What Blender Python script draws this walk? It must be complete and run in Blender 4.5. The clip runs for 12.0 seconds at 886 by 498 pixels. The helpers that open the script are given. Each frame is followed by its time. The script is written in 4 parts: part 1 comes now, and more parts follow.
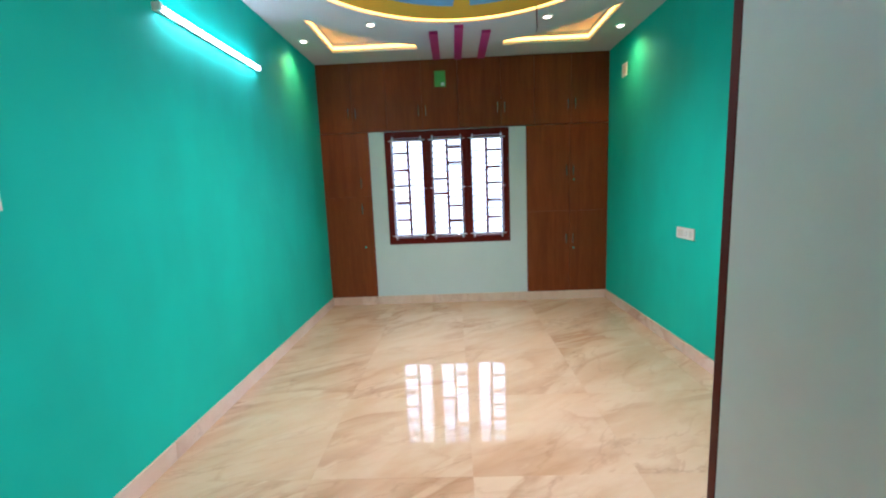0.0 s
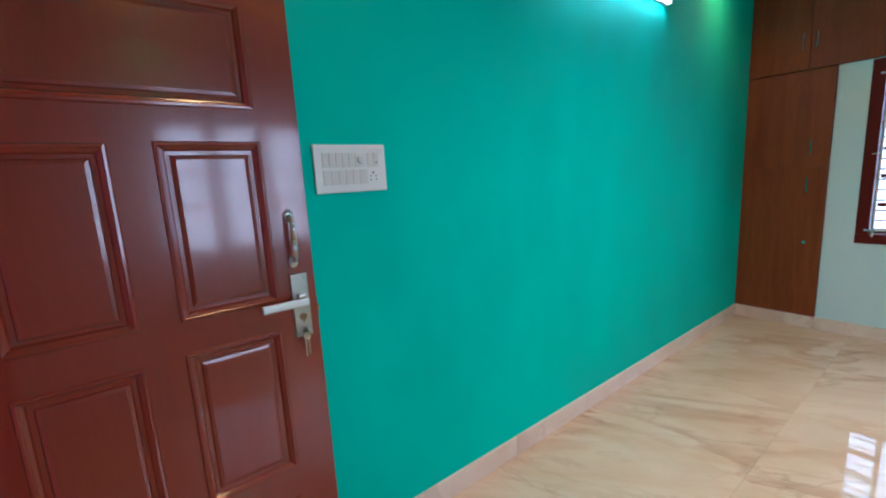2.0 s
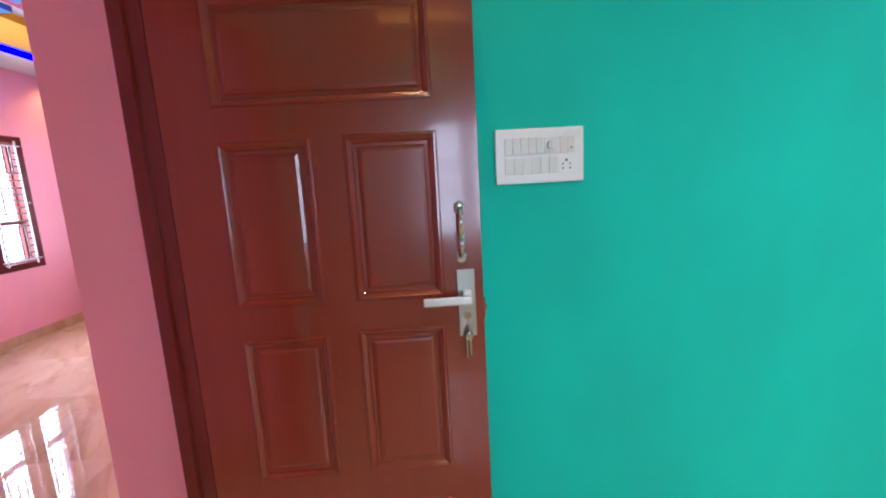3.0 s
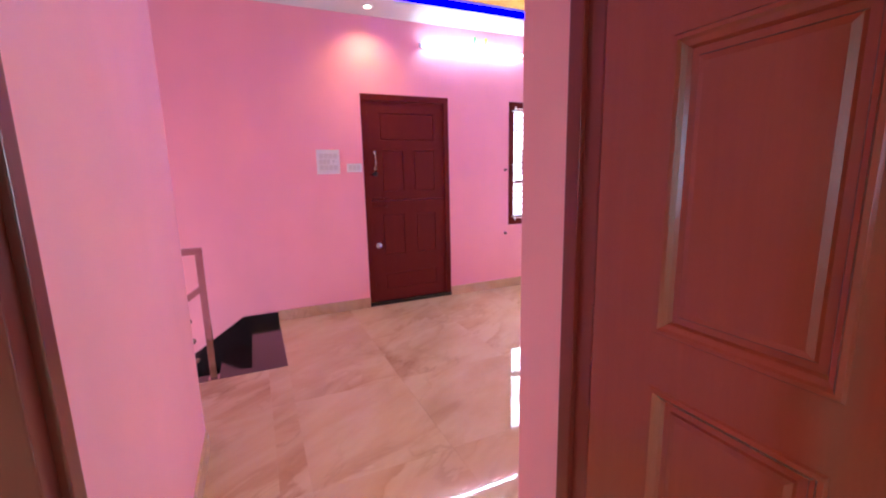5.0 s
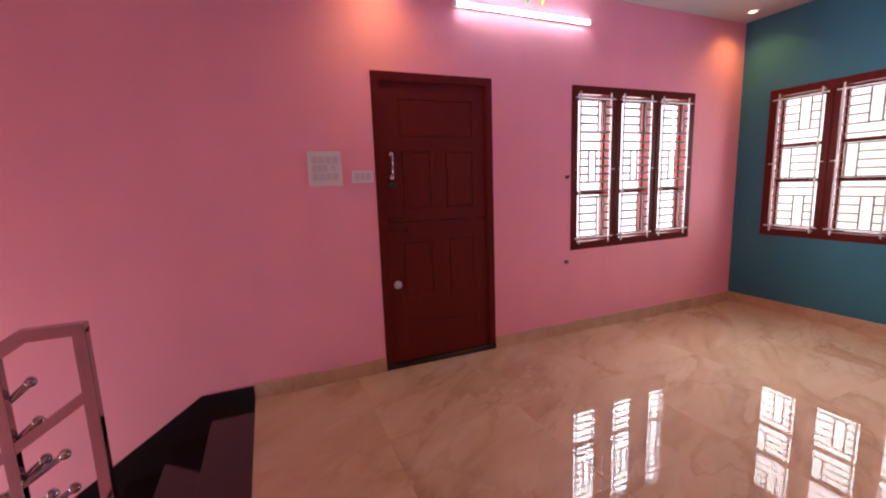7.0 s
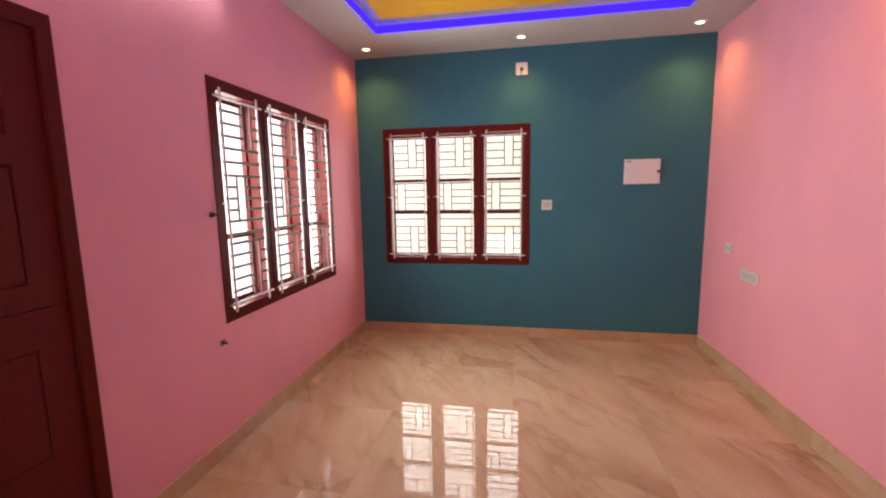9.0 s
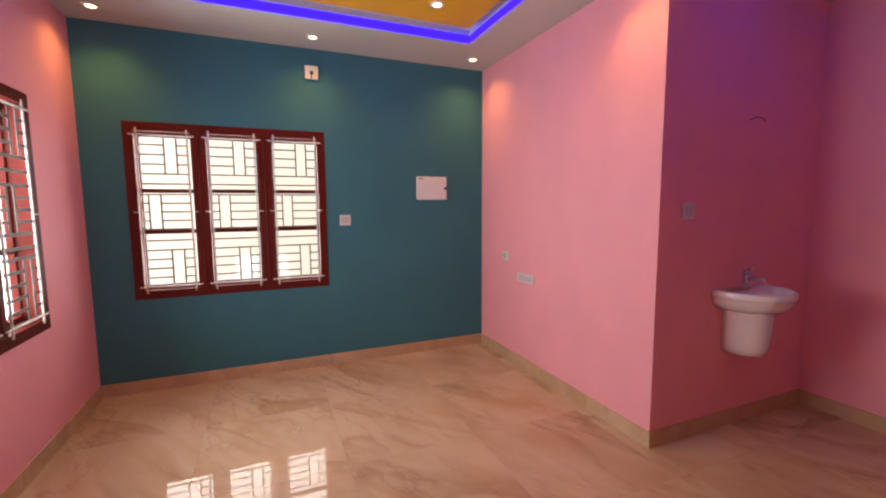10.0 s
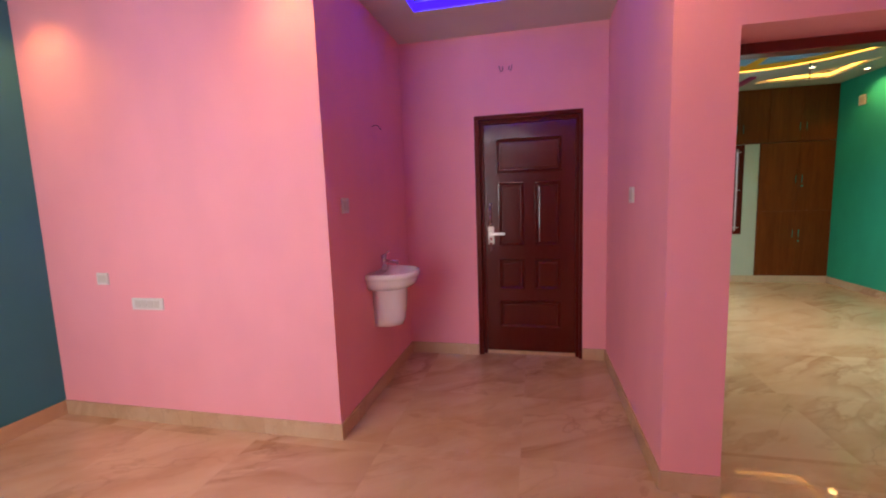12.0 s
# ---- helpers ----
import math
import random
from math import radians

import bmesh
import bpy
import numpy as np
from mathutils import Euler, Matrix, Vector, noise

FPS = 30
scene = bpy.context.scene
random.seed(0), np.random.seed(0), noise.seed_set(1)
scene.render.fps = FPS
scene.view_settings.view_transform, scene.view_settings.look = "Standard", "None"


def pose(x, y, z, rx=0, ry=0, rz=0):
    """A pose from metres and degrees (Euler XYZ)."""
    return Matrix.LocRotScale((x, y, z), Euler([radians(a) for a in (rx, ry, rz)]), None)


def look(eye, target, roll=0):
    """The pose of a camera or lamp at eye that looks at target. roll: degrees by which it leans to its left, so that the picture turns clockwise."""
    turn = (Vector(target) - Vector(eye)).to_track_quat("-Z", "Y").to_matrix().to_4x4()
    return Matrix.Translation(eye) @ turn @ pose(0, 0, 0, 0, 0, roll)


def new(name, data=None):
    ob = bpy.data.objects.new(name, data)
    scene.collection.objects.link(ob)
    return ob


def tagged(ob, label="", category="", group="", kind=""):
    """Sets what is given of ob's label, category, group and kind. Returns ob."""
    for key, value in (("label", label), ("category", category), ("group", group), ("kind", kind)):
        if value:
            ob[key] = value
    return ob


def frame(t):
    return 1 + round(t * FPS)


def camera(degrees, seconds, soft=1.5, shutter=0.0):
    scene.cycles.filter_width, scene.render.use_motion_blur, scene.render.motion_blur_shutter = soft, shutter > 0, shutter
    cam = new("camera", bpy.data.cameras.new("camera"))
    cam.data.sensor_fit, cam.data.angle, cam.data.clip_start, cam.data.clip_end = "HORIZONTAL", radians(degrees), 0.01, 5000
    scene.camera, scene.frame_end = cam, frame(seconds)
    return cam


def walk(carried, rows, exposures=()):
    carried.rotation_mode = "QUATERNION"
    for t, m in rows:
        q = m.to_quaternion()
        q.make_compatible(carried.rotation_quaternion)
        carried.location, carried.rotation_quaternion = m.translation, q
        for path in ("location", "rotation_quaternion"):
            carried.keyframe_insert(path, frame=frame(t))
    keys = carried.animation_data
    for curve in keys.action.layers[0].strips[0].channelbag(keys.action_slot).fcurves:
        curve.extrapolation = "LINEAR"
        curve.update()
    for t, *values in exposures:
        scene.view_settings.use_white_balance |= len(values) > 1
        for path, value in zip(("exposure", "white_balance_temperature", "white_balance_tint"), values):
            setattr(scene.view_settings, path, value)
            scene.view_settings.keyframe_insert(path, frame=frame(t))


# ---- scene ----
EXPOSURES = [(0.0, 2.18, 5250, 18), (0.5, 1.45, 5100, 16), (1.0, 1.6, 5000, 16), (1.5, 1.65, 4950, 16), (2.0, 1.85, 4950, 16), (2.5, 2.3, 5200, 17),
             (3.0, 2.25, 5300, 18), (3.7, 2.0, 5300, 17), (5.3, 2.5, 5200, 12), (6.0, 1.9, 5700, 14), (6.7, 1.42, 6100, 14), (8.3, 1.42, 6750, 7),
             (9.5, 1.28, 6800, 7), (10.0, 1.25, 6900, 10), (10.5, 1.45, 7700, 21), (11.0, 1.48, 8400, 29), (11.5, 1.5, 8300, 28), (12.0, 1.63, 6700, 14)]
cam = camera(93.3, 12.0, soft=2.1)
PATH = [
    (0, (0.64, -0.074, 1.393), (0.578, 1.905, 1.108), -2.3),
    (0.5, (0.558, 0.149, 1.36), (0.17, 2.088, 1.061), -2.0),
    (1, (0.507, 0.313, 1.381), (-0.258, 2.133, 1.067), -2.4),
    (1.5, (0.479, 0.432, 1.411), (-0.703, 2.013, 1.087), -3.0),
    (2, (0.426, 0.545, 1.408), (-1.141, 1.743, 1.073), -3.2),
    (2.5, (0.389, 0.696, 1.378), (-1.475, 1.36, 1.085), -3.8),
    (3, (0.335, 0.845, 1.395), (-1.638, 0.922, 1.08), -3.2),
    (3.5, (0.204, 0.948, 1.38), (-1.686, 0.364, 1.084), -2.7),
    (3.7, (0.135, 0.968, 1.389), (-1.655, 0.142, 1.073), -2.4),
    (5.3, (-0.328, 0.623, 1.332), (-0.941, -1.247, 0.975), -1.1),
    (5.5, (-0.369, 0.512, 1.337), (-0.887, -1.386, 0.979), -1.1),
    (6, (-0.42, 0.191, 1.32), (-0.842, -1.734, 0.976), -1.4),
    (6.5, (-0.454, -0.145, 1.335), (-0.975, -2.048, 1.01), -1.7),
    (6.7, (-0.492, -0.283, 1.335), (-1.098, -2.162, 1.018), -1.9),
    (8.3, (-0.757, -1.285, 1.44), (-2.404, -2.385, 1.15), -1.5),
    (8.5, (-0.783, -1.407, 1.448), (-2.55, -2.298, 1.158), -1.4),
    (9, (-0.886, -1.69, 1.463), (-2.834, -2.054, 1.195), -0.9),
    (9.5, (-1.06, -1.915, 1.468), (-3.032, -1.688, 1.225), -0.4),
    (10, (-1.189, -2.09, 1.452), (-3.026, -1.325, 1.247), -0.4),
    (10.5, (-1.335, -2.224, 1.447), (-2.892, -0.983, 1.258), -0.5),
    (11, (-1.515, -2.324, 1.451), (-2.663, -0.697, 1.262), -1.0),
    (11.5, (-1.648, -2.353, 1.444), (-2.402, -0.512, 1.238), -1.5),
    (12, (-1.749, -2.234, 1.432), (-2.185, -0.297, 1.195), -2.0),
]
walk(cam, [(t, look(eye, target, roll)) for t, eye, target, roll in PATH], exposures=EXPOSURES)

# ---- world and large lights ----
world = bpy.data.worlds.new("world")
scene.world = world
world.use_nodes = True
wn = world.node_tree.nodes
sky = wn.new("ShaderNodeTexSky")
sky.sky_type, sky.sun_disc = "NISHITA", False
sky.sun_elevation, sky.sun_rotation = radians(52), radians(190)
wn["Background"].inputs["Strength"].default_value = 0.12
world.node_tree.links.new(sky.outputs[0], wn["Background"].inputs["Color"])

WINDOW_S, WINDOW_W, WINDOW_G, WINDOW_E, STAIR_FILL = 33.0, 16.0, 5.5, 12.5, 20.0
SPOT_HALL, SPOT_GREEN, SPOT_INNER = 8.0, 8.0, 21.0
TUBE = 13.0
COVE_BLUE, COVE_WARM = 0.5, 1.1
BACKDROP, BACKDROP_W = 0.5, 0.27


def area_lamp(name, m, sx, sy, power, colour, spread=180):
    d = bpy.data.lights.new(name, "AREA")
    d.shape, d.size, d.size_y, d.energy, d.color = "RECTANGLE", sx, sy, power, colour
    d.spread = radians(spread)
    ob = new(name, d)
    ob.matrix_world = m
    return ob


def spot_lamp(x, y, z, power, colour, angle=135):
    d = bpy.data.lights.new("spot", "SPOT")
    d.energy, d.color, d.spot_size, d.spot_blend, d.shadow_soft_size = power, colour, radians(angle), 1.0, 0.05
    ob = new("spot_lamp", d)
    ob.location = (x, y, z)
    return ob


# ---- plan (metres) ----
XW, YS, YN = -5.045, -3.333, -0.045          # hall: west, south and north faces
AX0, AX1, AY = -2.91, -1.175, 1.45        # wash alcove
GX0, GX1, GY0, GY1 = -0.915, 2.455, 0.152, 4.985   # green bedroom
PX0, PX1, PY = -0.918, 0.067, -0.19         # bedroom doorway and its pink reveal
RY = -1.465                                 # end of the passage wall
SX, SY = -0.375, -2.278                     # stair head and its open side
VX = 0.21                                   # void edge beside the landing
HZ, GZ = 2.788, 2.865                          # soffit heights
TOP, SILL = 2.1, 0.74
EX = 3.2                                    # far end of the stairwell

area_lamp("daylight_south", pose(-3.65, YS - 0.25, 1.42, -90, 0, 0) @ Matrix.Rotation(math.pi, 4, "X"), 1.44, 1.3, WINDOW_S, (0.93, 0.97, 1.0), 156)
area_lamp("daylight_west", pose(XW - 0.25, -2.345, 1.42, 0, -90, 0), 1.3, 1.44, WINDOW_W, (0.97, 0.98, 1.0))
# no window seen here: lamp added to light the stairwell from low down
area_lamp("stair_fill_light", pose(EX + 0.05, -2.3, -0.45, 0, 90, 0), 1.2, 1.3, STAIR_FILL, (0.95, 0.98, 1.0))
area_lamp("daylight_bedroom", pose(0.57, GY1 + 0.165, 1.408, 90, 0, 0) @ Matrix.Rotation(math.pi, 4, "X"), 1.44, 1.3, WINDOW_G, (0.60, 0.82, 1.0))

area_lamp("daylight_bedroom_side", pose(GX1 + 0.25, 1.58, 1.42, 0, 90, 0), 1.3, 1.44, WINDOW_E, (0.96, 0.95, 1.0))


# ---- materials ----
def nodes_of(name):
    m = bpy.data.materials.new(name)
    m.use_nodes = True
    nt = m.node_tree
    return m, nt, nt.nodes["Principled BSDF"]


def bump_to(nt, bsdf, height, strength, distance=0.002):
    b = nt.nodes.new("ShaderNodeBump")
    b.inputs["Strength"].default_value, b.inputs["Distance"].default_value = strength, distance
    nt.links.new(height, b.inputs["Height"])
    nt.links.new(b.outputs[0], bsdf.inputs["Normal"])


def noise_node(nt, vector, scale, detail=4.0, rough=0.55, distort=0.0):
    n = nt.nodes.new("ShaderNodeTexNoise")
    n.inputs["Scale"].default_value, n.inputs["Detail"].default_value = scale, detail
    n.inputs["Roughness"].default_value, n.inputs["Distortion"].default_value = rough, distort
    if vector is not None:
        nt.links.new(vector, n.inputs["Vector"])
    return n


def ramp_node(nt, fac, stops):
    r = nt.nodes.new("ShaderNodeValToRGB")
    while len(r.color_ramp.elements) < len(stops):
        r.color_ramp.elements.new(0.5)
    for e, (p, c) in zip(r.color_ramp.elements, stops):
        e.position, e.color = p, (*c, 1)
    nt.links.new(fac, r.inputs["Fac"])
    return r


def mix_node(nt, fac, a, b, mode="MIX"):
    m = nt.nodes.new("ShaderNodeMix")
    m.data_type, m.blend_type = "RGBA", mode
    for value, socket in ((fac, m.inputs["Factor"]), (a, m.inputs["A"]), (b, m.inputs["B"])):
        if isinstance(value, (int, float)):
            socket.default_value = value
        elif isinstance(value, tuple):
            socket.default_value = (*value, 1)
        else:
            nt.links.new(value, socket)
    return m.outputs["Result"]


def world_position(nt, scale=(1, 1, 1), turn=(0, 0, 0)):
    g = nt.nodes.new("ShaderNodeNewGeometry")
    m = nt.nodes.new("ShaderNodeMapping")
    m.inputs["Scale"].default_value = scale
    m.inputs["Rotation"].default_value = [radians(a) for a in turn]
    nt.links.new(g.outputs["Position"], m.inputs["Vector"])
    return m.outputs[0]


def paint(name, colour, rough=0.55, vary=0.10, streak=True):
    """Rolled emulsion: faint roller streaks, cloudy tone and a fine orange-peel relief."""
    m, nt, b = nodes_of(name)
    p = world_position(nt)
    cloud = noise_node(nt, p, 1.3, 3)
    fine = noise_node(nt, p, 160, 3)
    roll = noise_node(nt, world_position(nt, (2.2, 2.2, 1.1)), 1.6, 2)
    dark = tuple(c * (1 - vary) for c in colour)
    lite = tuple(min(c * (1 + vary) + 0.01 * vary, 1) for c in colour)
    a = ramp_node(nt, cloud.outputs["Fac"], [(0.3, dark), (0.7, lite)]).outputs[0]
    c = ramp_node(nt, roll.outputs["Fac"], [(0.35, dark), (0.65, lite)]).outputs[0]
    nt.links.new(mix_node(nt, 0.4 if streak else 0.2, a, c), b.inputs["Base Color"])
    b.inputs["Roughness"].default_value = rough
    bump_to(nt, b, fine.outputs["Fac"], 0.12, 0.001)
    return m


def plain(name, colour, rough=0.4, metal=0.0, coat=0.0, vary=0.06, scale=9.0, bump=0.03):
    m, nt, b = nodes_of(name)
    t = nt.nodes.new("ShaderNodeTexCoord")
    n = noise_node(nt, t.outputs["Object"], scale, 5)
    dark, lite = tuple(c * (1 - vary) for c in colour), tuple(min(1, c * (1 + vary)) for c in colour)
    nt.links.new(ramp_node(nt, n.outputs["Fac"], [(0.3, dark), (0.7, lite)]).outputs[0], b.inputs["Base Color"])
    r = nt.nodes.new("ShaderNodeMapRange")
    r.inputs["To Min"].default_value, r.inputs["To Max"].default_value = max(rough - 0.05, 0.02), rough + 0.07
    nt.links.new(n.outputs["Fac"], r.inputs["Value"])
    nt.links.new(r.outputs[0], b.inputs["Roughness"])
    b.inputs["Metallic"].default_value, b.inputs["Coat Weight"].default_value = metal, coat
    b.inputs["Coat Roughness"].default_value = 0.08
    f = noise_node(nt, t.outputs["Object"], scale * 14, 3)
    bump_to(nt, b, f.outputs["Fac"], bump, 0.001)
    return m


def wood(name, dark, lite, rough=0.3, coat=0.0, grain=(14, 14, 0.9), gloss=0.5, sheen=0.1):
    """Stained wood or wood-print laminate with upright grain, darker pores and slow tone changes."""
    m, nt, b = nodes_of(name)
    p = world_position(nt, grain)
    info = nt.nodes.new("ShaderNodeObjectInfo")
    add = nt.nodes.new("ShaderNodeVectorMath")
    mul = nt.nodes.new("ShaderNodeVectorMath")
    mul.operation = "SCALE"
    mul.inputs[0].default_value = (17.0, 11.0, 5.0)
    nt.links.new(info.outputs["Random"], mul.inputs["Scale"])
    nt.links.new(p, add.inputs[0])
    nt.links.new(mul.outputs[0], add.inputs[1])
    g = noise_node(nt, add.outputs[0], 1.6, 8, 0.6, 0.6)
    f = noise_node(nt, add.outputs[0], 9, 6, 0.7, 0.3)
    a = ramp_node(nt, g.outputs["Fac"], [(0.28, dark), (0.52, tuple((d + l) / 2 for d, l in zip(dark, lite))), (0.74, lite)]).outputs[0]
    c = ramp_node(nt, f.outputs["Fac"], [(0.35, dark), (0.65, lite)]).outputs[0]
    nt.links.new(mix_node(nt, 0.35, a, c), b.inputs["Base Color"])
    b.inputs["Roughness"].default_value, b.inputs["Coat Weight"].default_value = rough, coat
    b.inputs["Coat Roughness"].default_value = sheen
    b.inputs["Specular IOR Level"].default_value = gloss
    bump_to(nt, b, f.outputs["Fac"], 0.05, 0.001)
    return m


def marble(name, base, tone, vein, rough=0.05, turn=-32.0):
    """Polished vitrified tile printed with drifting brown veins; each tile takes its own stretch of the print."""
    m, nt, b = nodes_of(name)
    info = nt.nodes.new("ShaderNodeObjectInfo")
    mul = nt.nodes.new("ShaderNodeVectorMath")
    mul.operation = "SCALE"
    mul.inputs[0].default_value = (23.0, 41.0, 7.0)
    nt.links.new(info.outputs["Random"], mul.inputs["Scale"])
    add = nt.nodes.new("ShaderNodeVectorMath")
    nt.links.new(world_position(nt, (1, 1, 1), (0, 0, turn)), add.inputs[0])
    nt.links.new(mul.outputs[0], add.inputs[1])
    st = nt.nodes.new("ShaderNodeMapping")
    st.inputs["Scale"].default_value = (0.6, 1.5, 1.0)
    nt.links.new(add.outputs[0], st.inputs["Vector"])
    cloud = noise_node(nt, st.outputs[0], 1.5, 6, 0.6, 0.5)
    v1 = noise_node(nt, st.outputs[0], 1.0, 5, 0.5, 0.7)
    v2 = noise_node(nt, st.outputs[0], 2.3, 5, 0.5, 0.5)
    col = ramp_node(nt, cloud.outputs["Fac"], [(0.3, tone), (0.5, base), (0.75, tuple(min(1, c * 1.08) for c in base))]).outputs[0]

    def thin(n, centre, width):
        r = ramp_node(nt, n.outputs["Fac"], [(centre - width, (0, 0, 0)), (centre, (0.52, 0.52, 0.52)), (centre + width * 0.22, (0, 0, 0))])
        return r.outputs[0]

    patch = noise_node(nt, add.outputs[0], 1.1, 3)
    gate = ramp_node(nt, patch.outputs["Fac"], [(0.36, (0, 0, 0)), (0.62, (1, 1, 1))]).outputs[0]
    f1 = mix_node(nt, 1.0, thin(v1, 0.52, 0.075), gate, "MULTIPLY")
    f2 = mix_node(nt, 1.0, thin(v2, 0.56, 0.05), gate, "MULTIPLY")
    col = mix_node(nt, f1, col, vein)
    half = mix_node(nt, 0.55, f2, (0, 0, 0))
    col = mix_node(nt, half, col, tuple(c * 0.8 for c in vein))
    v3 = noise_node(nt, st.outputs[0], 1.35, 6, 0.55, 0.35)
    f3 = mix_node(nt, 1.0, ramp_node(nt, v3.outputs["Fac"], [(0.484, (0, 0, 0)), (0.497, (0.30, 0.30, 0.30)), (0.507, (0, 0, 0))]).outputs[0], gate, "MULTIPLY")
    col = mix_node(nt, f3, col, tuple(c * 0.55 for c in vein))
    fs = nt.nodes.new("ShaderNodeMapping")
    fs.inputs["Scale"].default_value = (0.9, 2.4, 1.0)
    nt.links.new(add.outputs[0], fs.inputs["Vector"])
    streak = noise_node(nt, fs.outputs[0], 1.6, 7, 0.6, 0.5)
    warm = ramp_node(nt, streak.outputs["Fac"], [(0.44, (0, 0, 0)), (0.68, (0.38, 0.38, 0.38))]).outputs[0]
    col = mix_node(nt, warm, col, tuple(c * k for c, k in zip(tone, (0.90, 0.74, 0.56))))
    nt.links.new(col, b.inputs["Base Color"])
    b.inputs["Roughness"].default_value = rough
    b.inputs["IOR"].default_value = 1.48
    b.inputs["Specular IOR Level"].default_value = 0.5
    wave = noise_node(nt, add.outputs[0], 3.0, 2)
    bump_to(nt, b, wave.outputs["Fac"], 0.022, 0.004)
    return m


def glow(name, colour, strength):
    m, nt, b = nodes_of(name)
    b.inputs["Base Color"].default_value = (*colour, 1)
    b.inputs["Emission Color"].default_value = (*colour, 1)
    b.inputs["Emission Strength"].default_value = strength
    return m


PINK = paint("pink_emulsion", (0.85, 0.365, 0.418), 0.75, 0.04)
GREEN = paint("green_emulsion", (0.016, 0.47, 0.36), 0.8, 0.12)
TEAL = paint("teal_emulsion", (0.034, 0.166, 0.207), 0.75, 0.08)
WHITE = paint("ceiling_white", (0.57, 0.565, 0.56), 0.6, 0.03, False)
PALE = paint("pale_grey_green_paint", (0.56, 0.67, 0.67), 0.45, 0.04)
YELLOW = paint("yellow_ceiling_paint", (0.74, 0.41, 0.012), 0.9, 0.04, False)
MAGENTA = paint("magenta_paint", (0.42, 0.02, 0.16), 0.45, 0.05, False)
SKYBLUE = paint("sky_blue_paint", (0.04, 0.26, 0.60), 0.45, 0.05, False)
PEACH = paint("orange_paint", (0.70, 0.25, 0.05), 0.5, 0.05, False)
DOORWOOD = wood("polished_teak_door", (0.185, 0.021, 0.008), (0.215, 0.026, 0.0095), 0.24, 0.8, (14, 14, 0.9), 0.5, 0.09)
FRAMEWOOD = wood("red_brown_frame", (0.090, 0.0085, 0.006), (0.125, 0.014, 0.009), 0.42, 0.0, (14, 14, 0.9), 0.12)
JAMBWOOD = wood("polished_teak_jamb", (0.115, 0.011, 0.007), (0.14, 0.014, 0.008), 0.3, 0.4, (14, 14, 0.9), 0.4, 0.1)
DARKWOOD = wood("dark_polished_teak_door", (0.075, 0.006, 0.004), (0.095, 0.008, 0.005), 0.24, 0.5, (14, 14, 0.9), 0.3, 0.12)
MAINWOOD = wood("dull_red_oxide_door", (0.100, 0.0075, 0.005), (0.125, 0.011, 0.007), 0.6, 0.0, (14, 14, 0.9), 0.2)
LAMINATE = wood("walnut_laminate", (0.13, 0.028, 0.007), (0.25, 0.064, 0.015), 0.42, 0.0, (9, 9, 0.6), 0.22)
FLOOR = marble("polished_cream_tile", (0.58, 0.42, 0.285), (0.515, 0.35, 0.222), (0.30, 0.135, 0.06), 0.03)
SKIRT = marble("cream_skirting_tile", (0.58, 0.41, 0.26), (0.52, 0.35, 0.21), (0.42, 0.27, 0.15), 0.15, 60)
SKIRT_G = marble("pale_skirting_tile", (0.74, 0.58, 0.48), (0.66, 0.48, 0.38), (0.48, 0.28, 0.20), 0.12, 60)
GROUT = plain("tile_grout", (0.50, 0.36, 0.25), 0.8)
GRANITE = plain("polished_black_granite", (0.012, 0.010, 0.011), 0.10, 0.0, 0.3, 0.35, 60, 0.01)
PLASTIC = plain("white_switch_plastic", (0.70, 0.69, 0.66), 0.28, 0, 0, 0.02)
SWITCHKEYS = plain("ivory_switch_keys", (0.58, 0.56, 0.51), 0.3, 0, 0, 0.02)
BLACK = plain("black_plastic", (0.02, 0.02, 0.02), 0.4)
CERAMIC = plain("white_glazed_ceramic", (0.80, 0.78, 0.77), 0.08, 0, 0.6, 0.01, 5, 0.0)
STEEL = plain("polished_stainless_steel", (0.44, 0.40, 0.375), 0.07, 1.0, 0, 0.05, 20, 0.02)
SATIN = plain("satin_nickel_lever", (0.66, 0.63, 0.59), 0.36, 0.9, 0, 0.03, 20, 0.02)
STOPGREY = plain("dull_grey_door_stopper", (0.42, 0.38, 0.37), 0.5, 0.2)
LOCK = plain("satin_lock_steel", (0.46, 0.42, 0.37), 0.30, 1.0, 0, 0.05, 20, 0.02)
CHROME = plain("chrome", (0.62, 0.60, 0.60), 0.08, 1.0, 0, 0.02, 12, 0.0)
GRILLE = plain("pale_enamel_grille", (0.60, 0.56, 0.54), 0.4, 0.2, 0, 0.05)
ALU = plain("white_enamel_lamp_body", (0.75, 0.75, 0.74), 0.35, 0, 0, 0.03)
WIRE = plain("dark_wire", (0.10, 0.04, 0.04), 0.5)
LABEL = plain("green_paper_label", (0.10, 0.36, 0.07), 0.6, 0, 0, 0.1)
PAPER = plain("white_paper", (0.75, 0.78, 0.74), 0.6)
CONCRETE = paint("rendered_wall", (0.55, 0.52, 0.46), 0.8, 0.08)
GREYDOOR = plain("grey_laminate_door", (0.73, 0.79, 0.81), 0.4, 0, 0, 0.05, 4, 0.06)
RODS = plain("grey_grille_rods", (0.16, 0.145, 0.135), 0.55)
REVEAL = paint("white_outer_plaster", (0.78, 0.77, 0.75), 0.8, 0.05, False)
PALEBLUE = paint("pale_blue_ceiling_paint", (0.17, 0.38, 0.62), 0.8, 0.05, False)
TUBEGLOW = glow("lit_tube", (0.93, 0.97, 1.0), TUBE)
SPOTGLOW = glow("lit_downlight", (1.0, 0.80, 0.52), 2.6)
BLUEGLOW = glow("blue_led_strip", (0.045, 0.012, 1.0), COVE_BLUE)
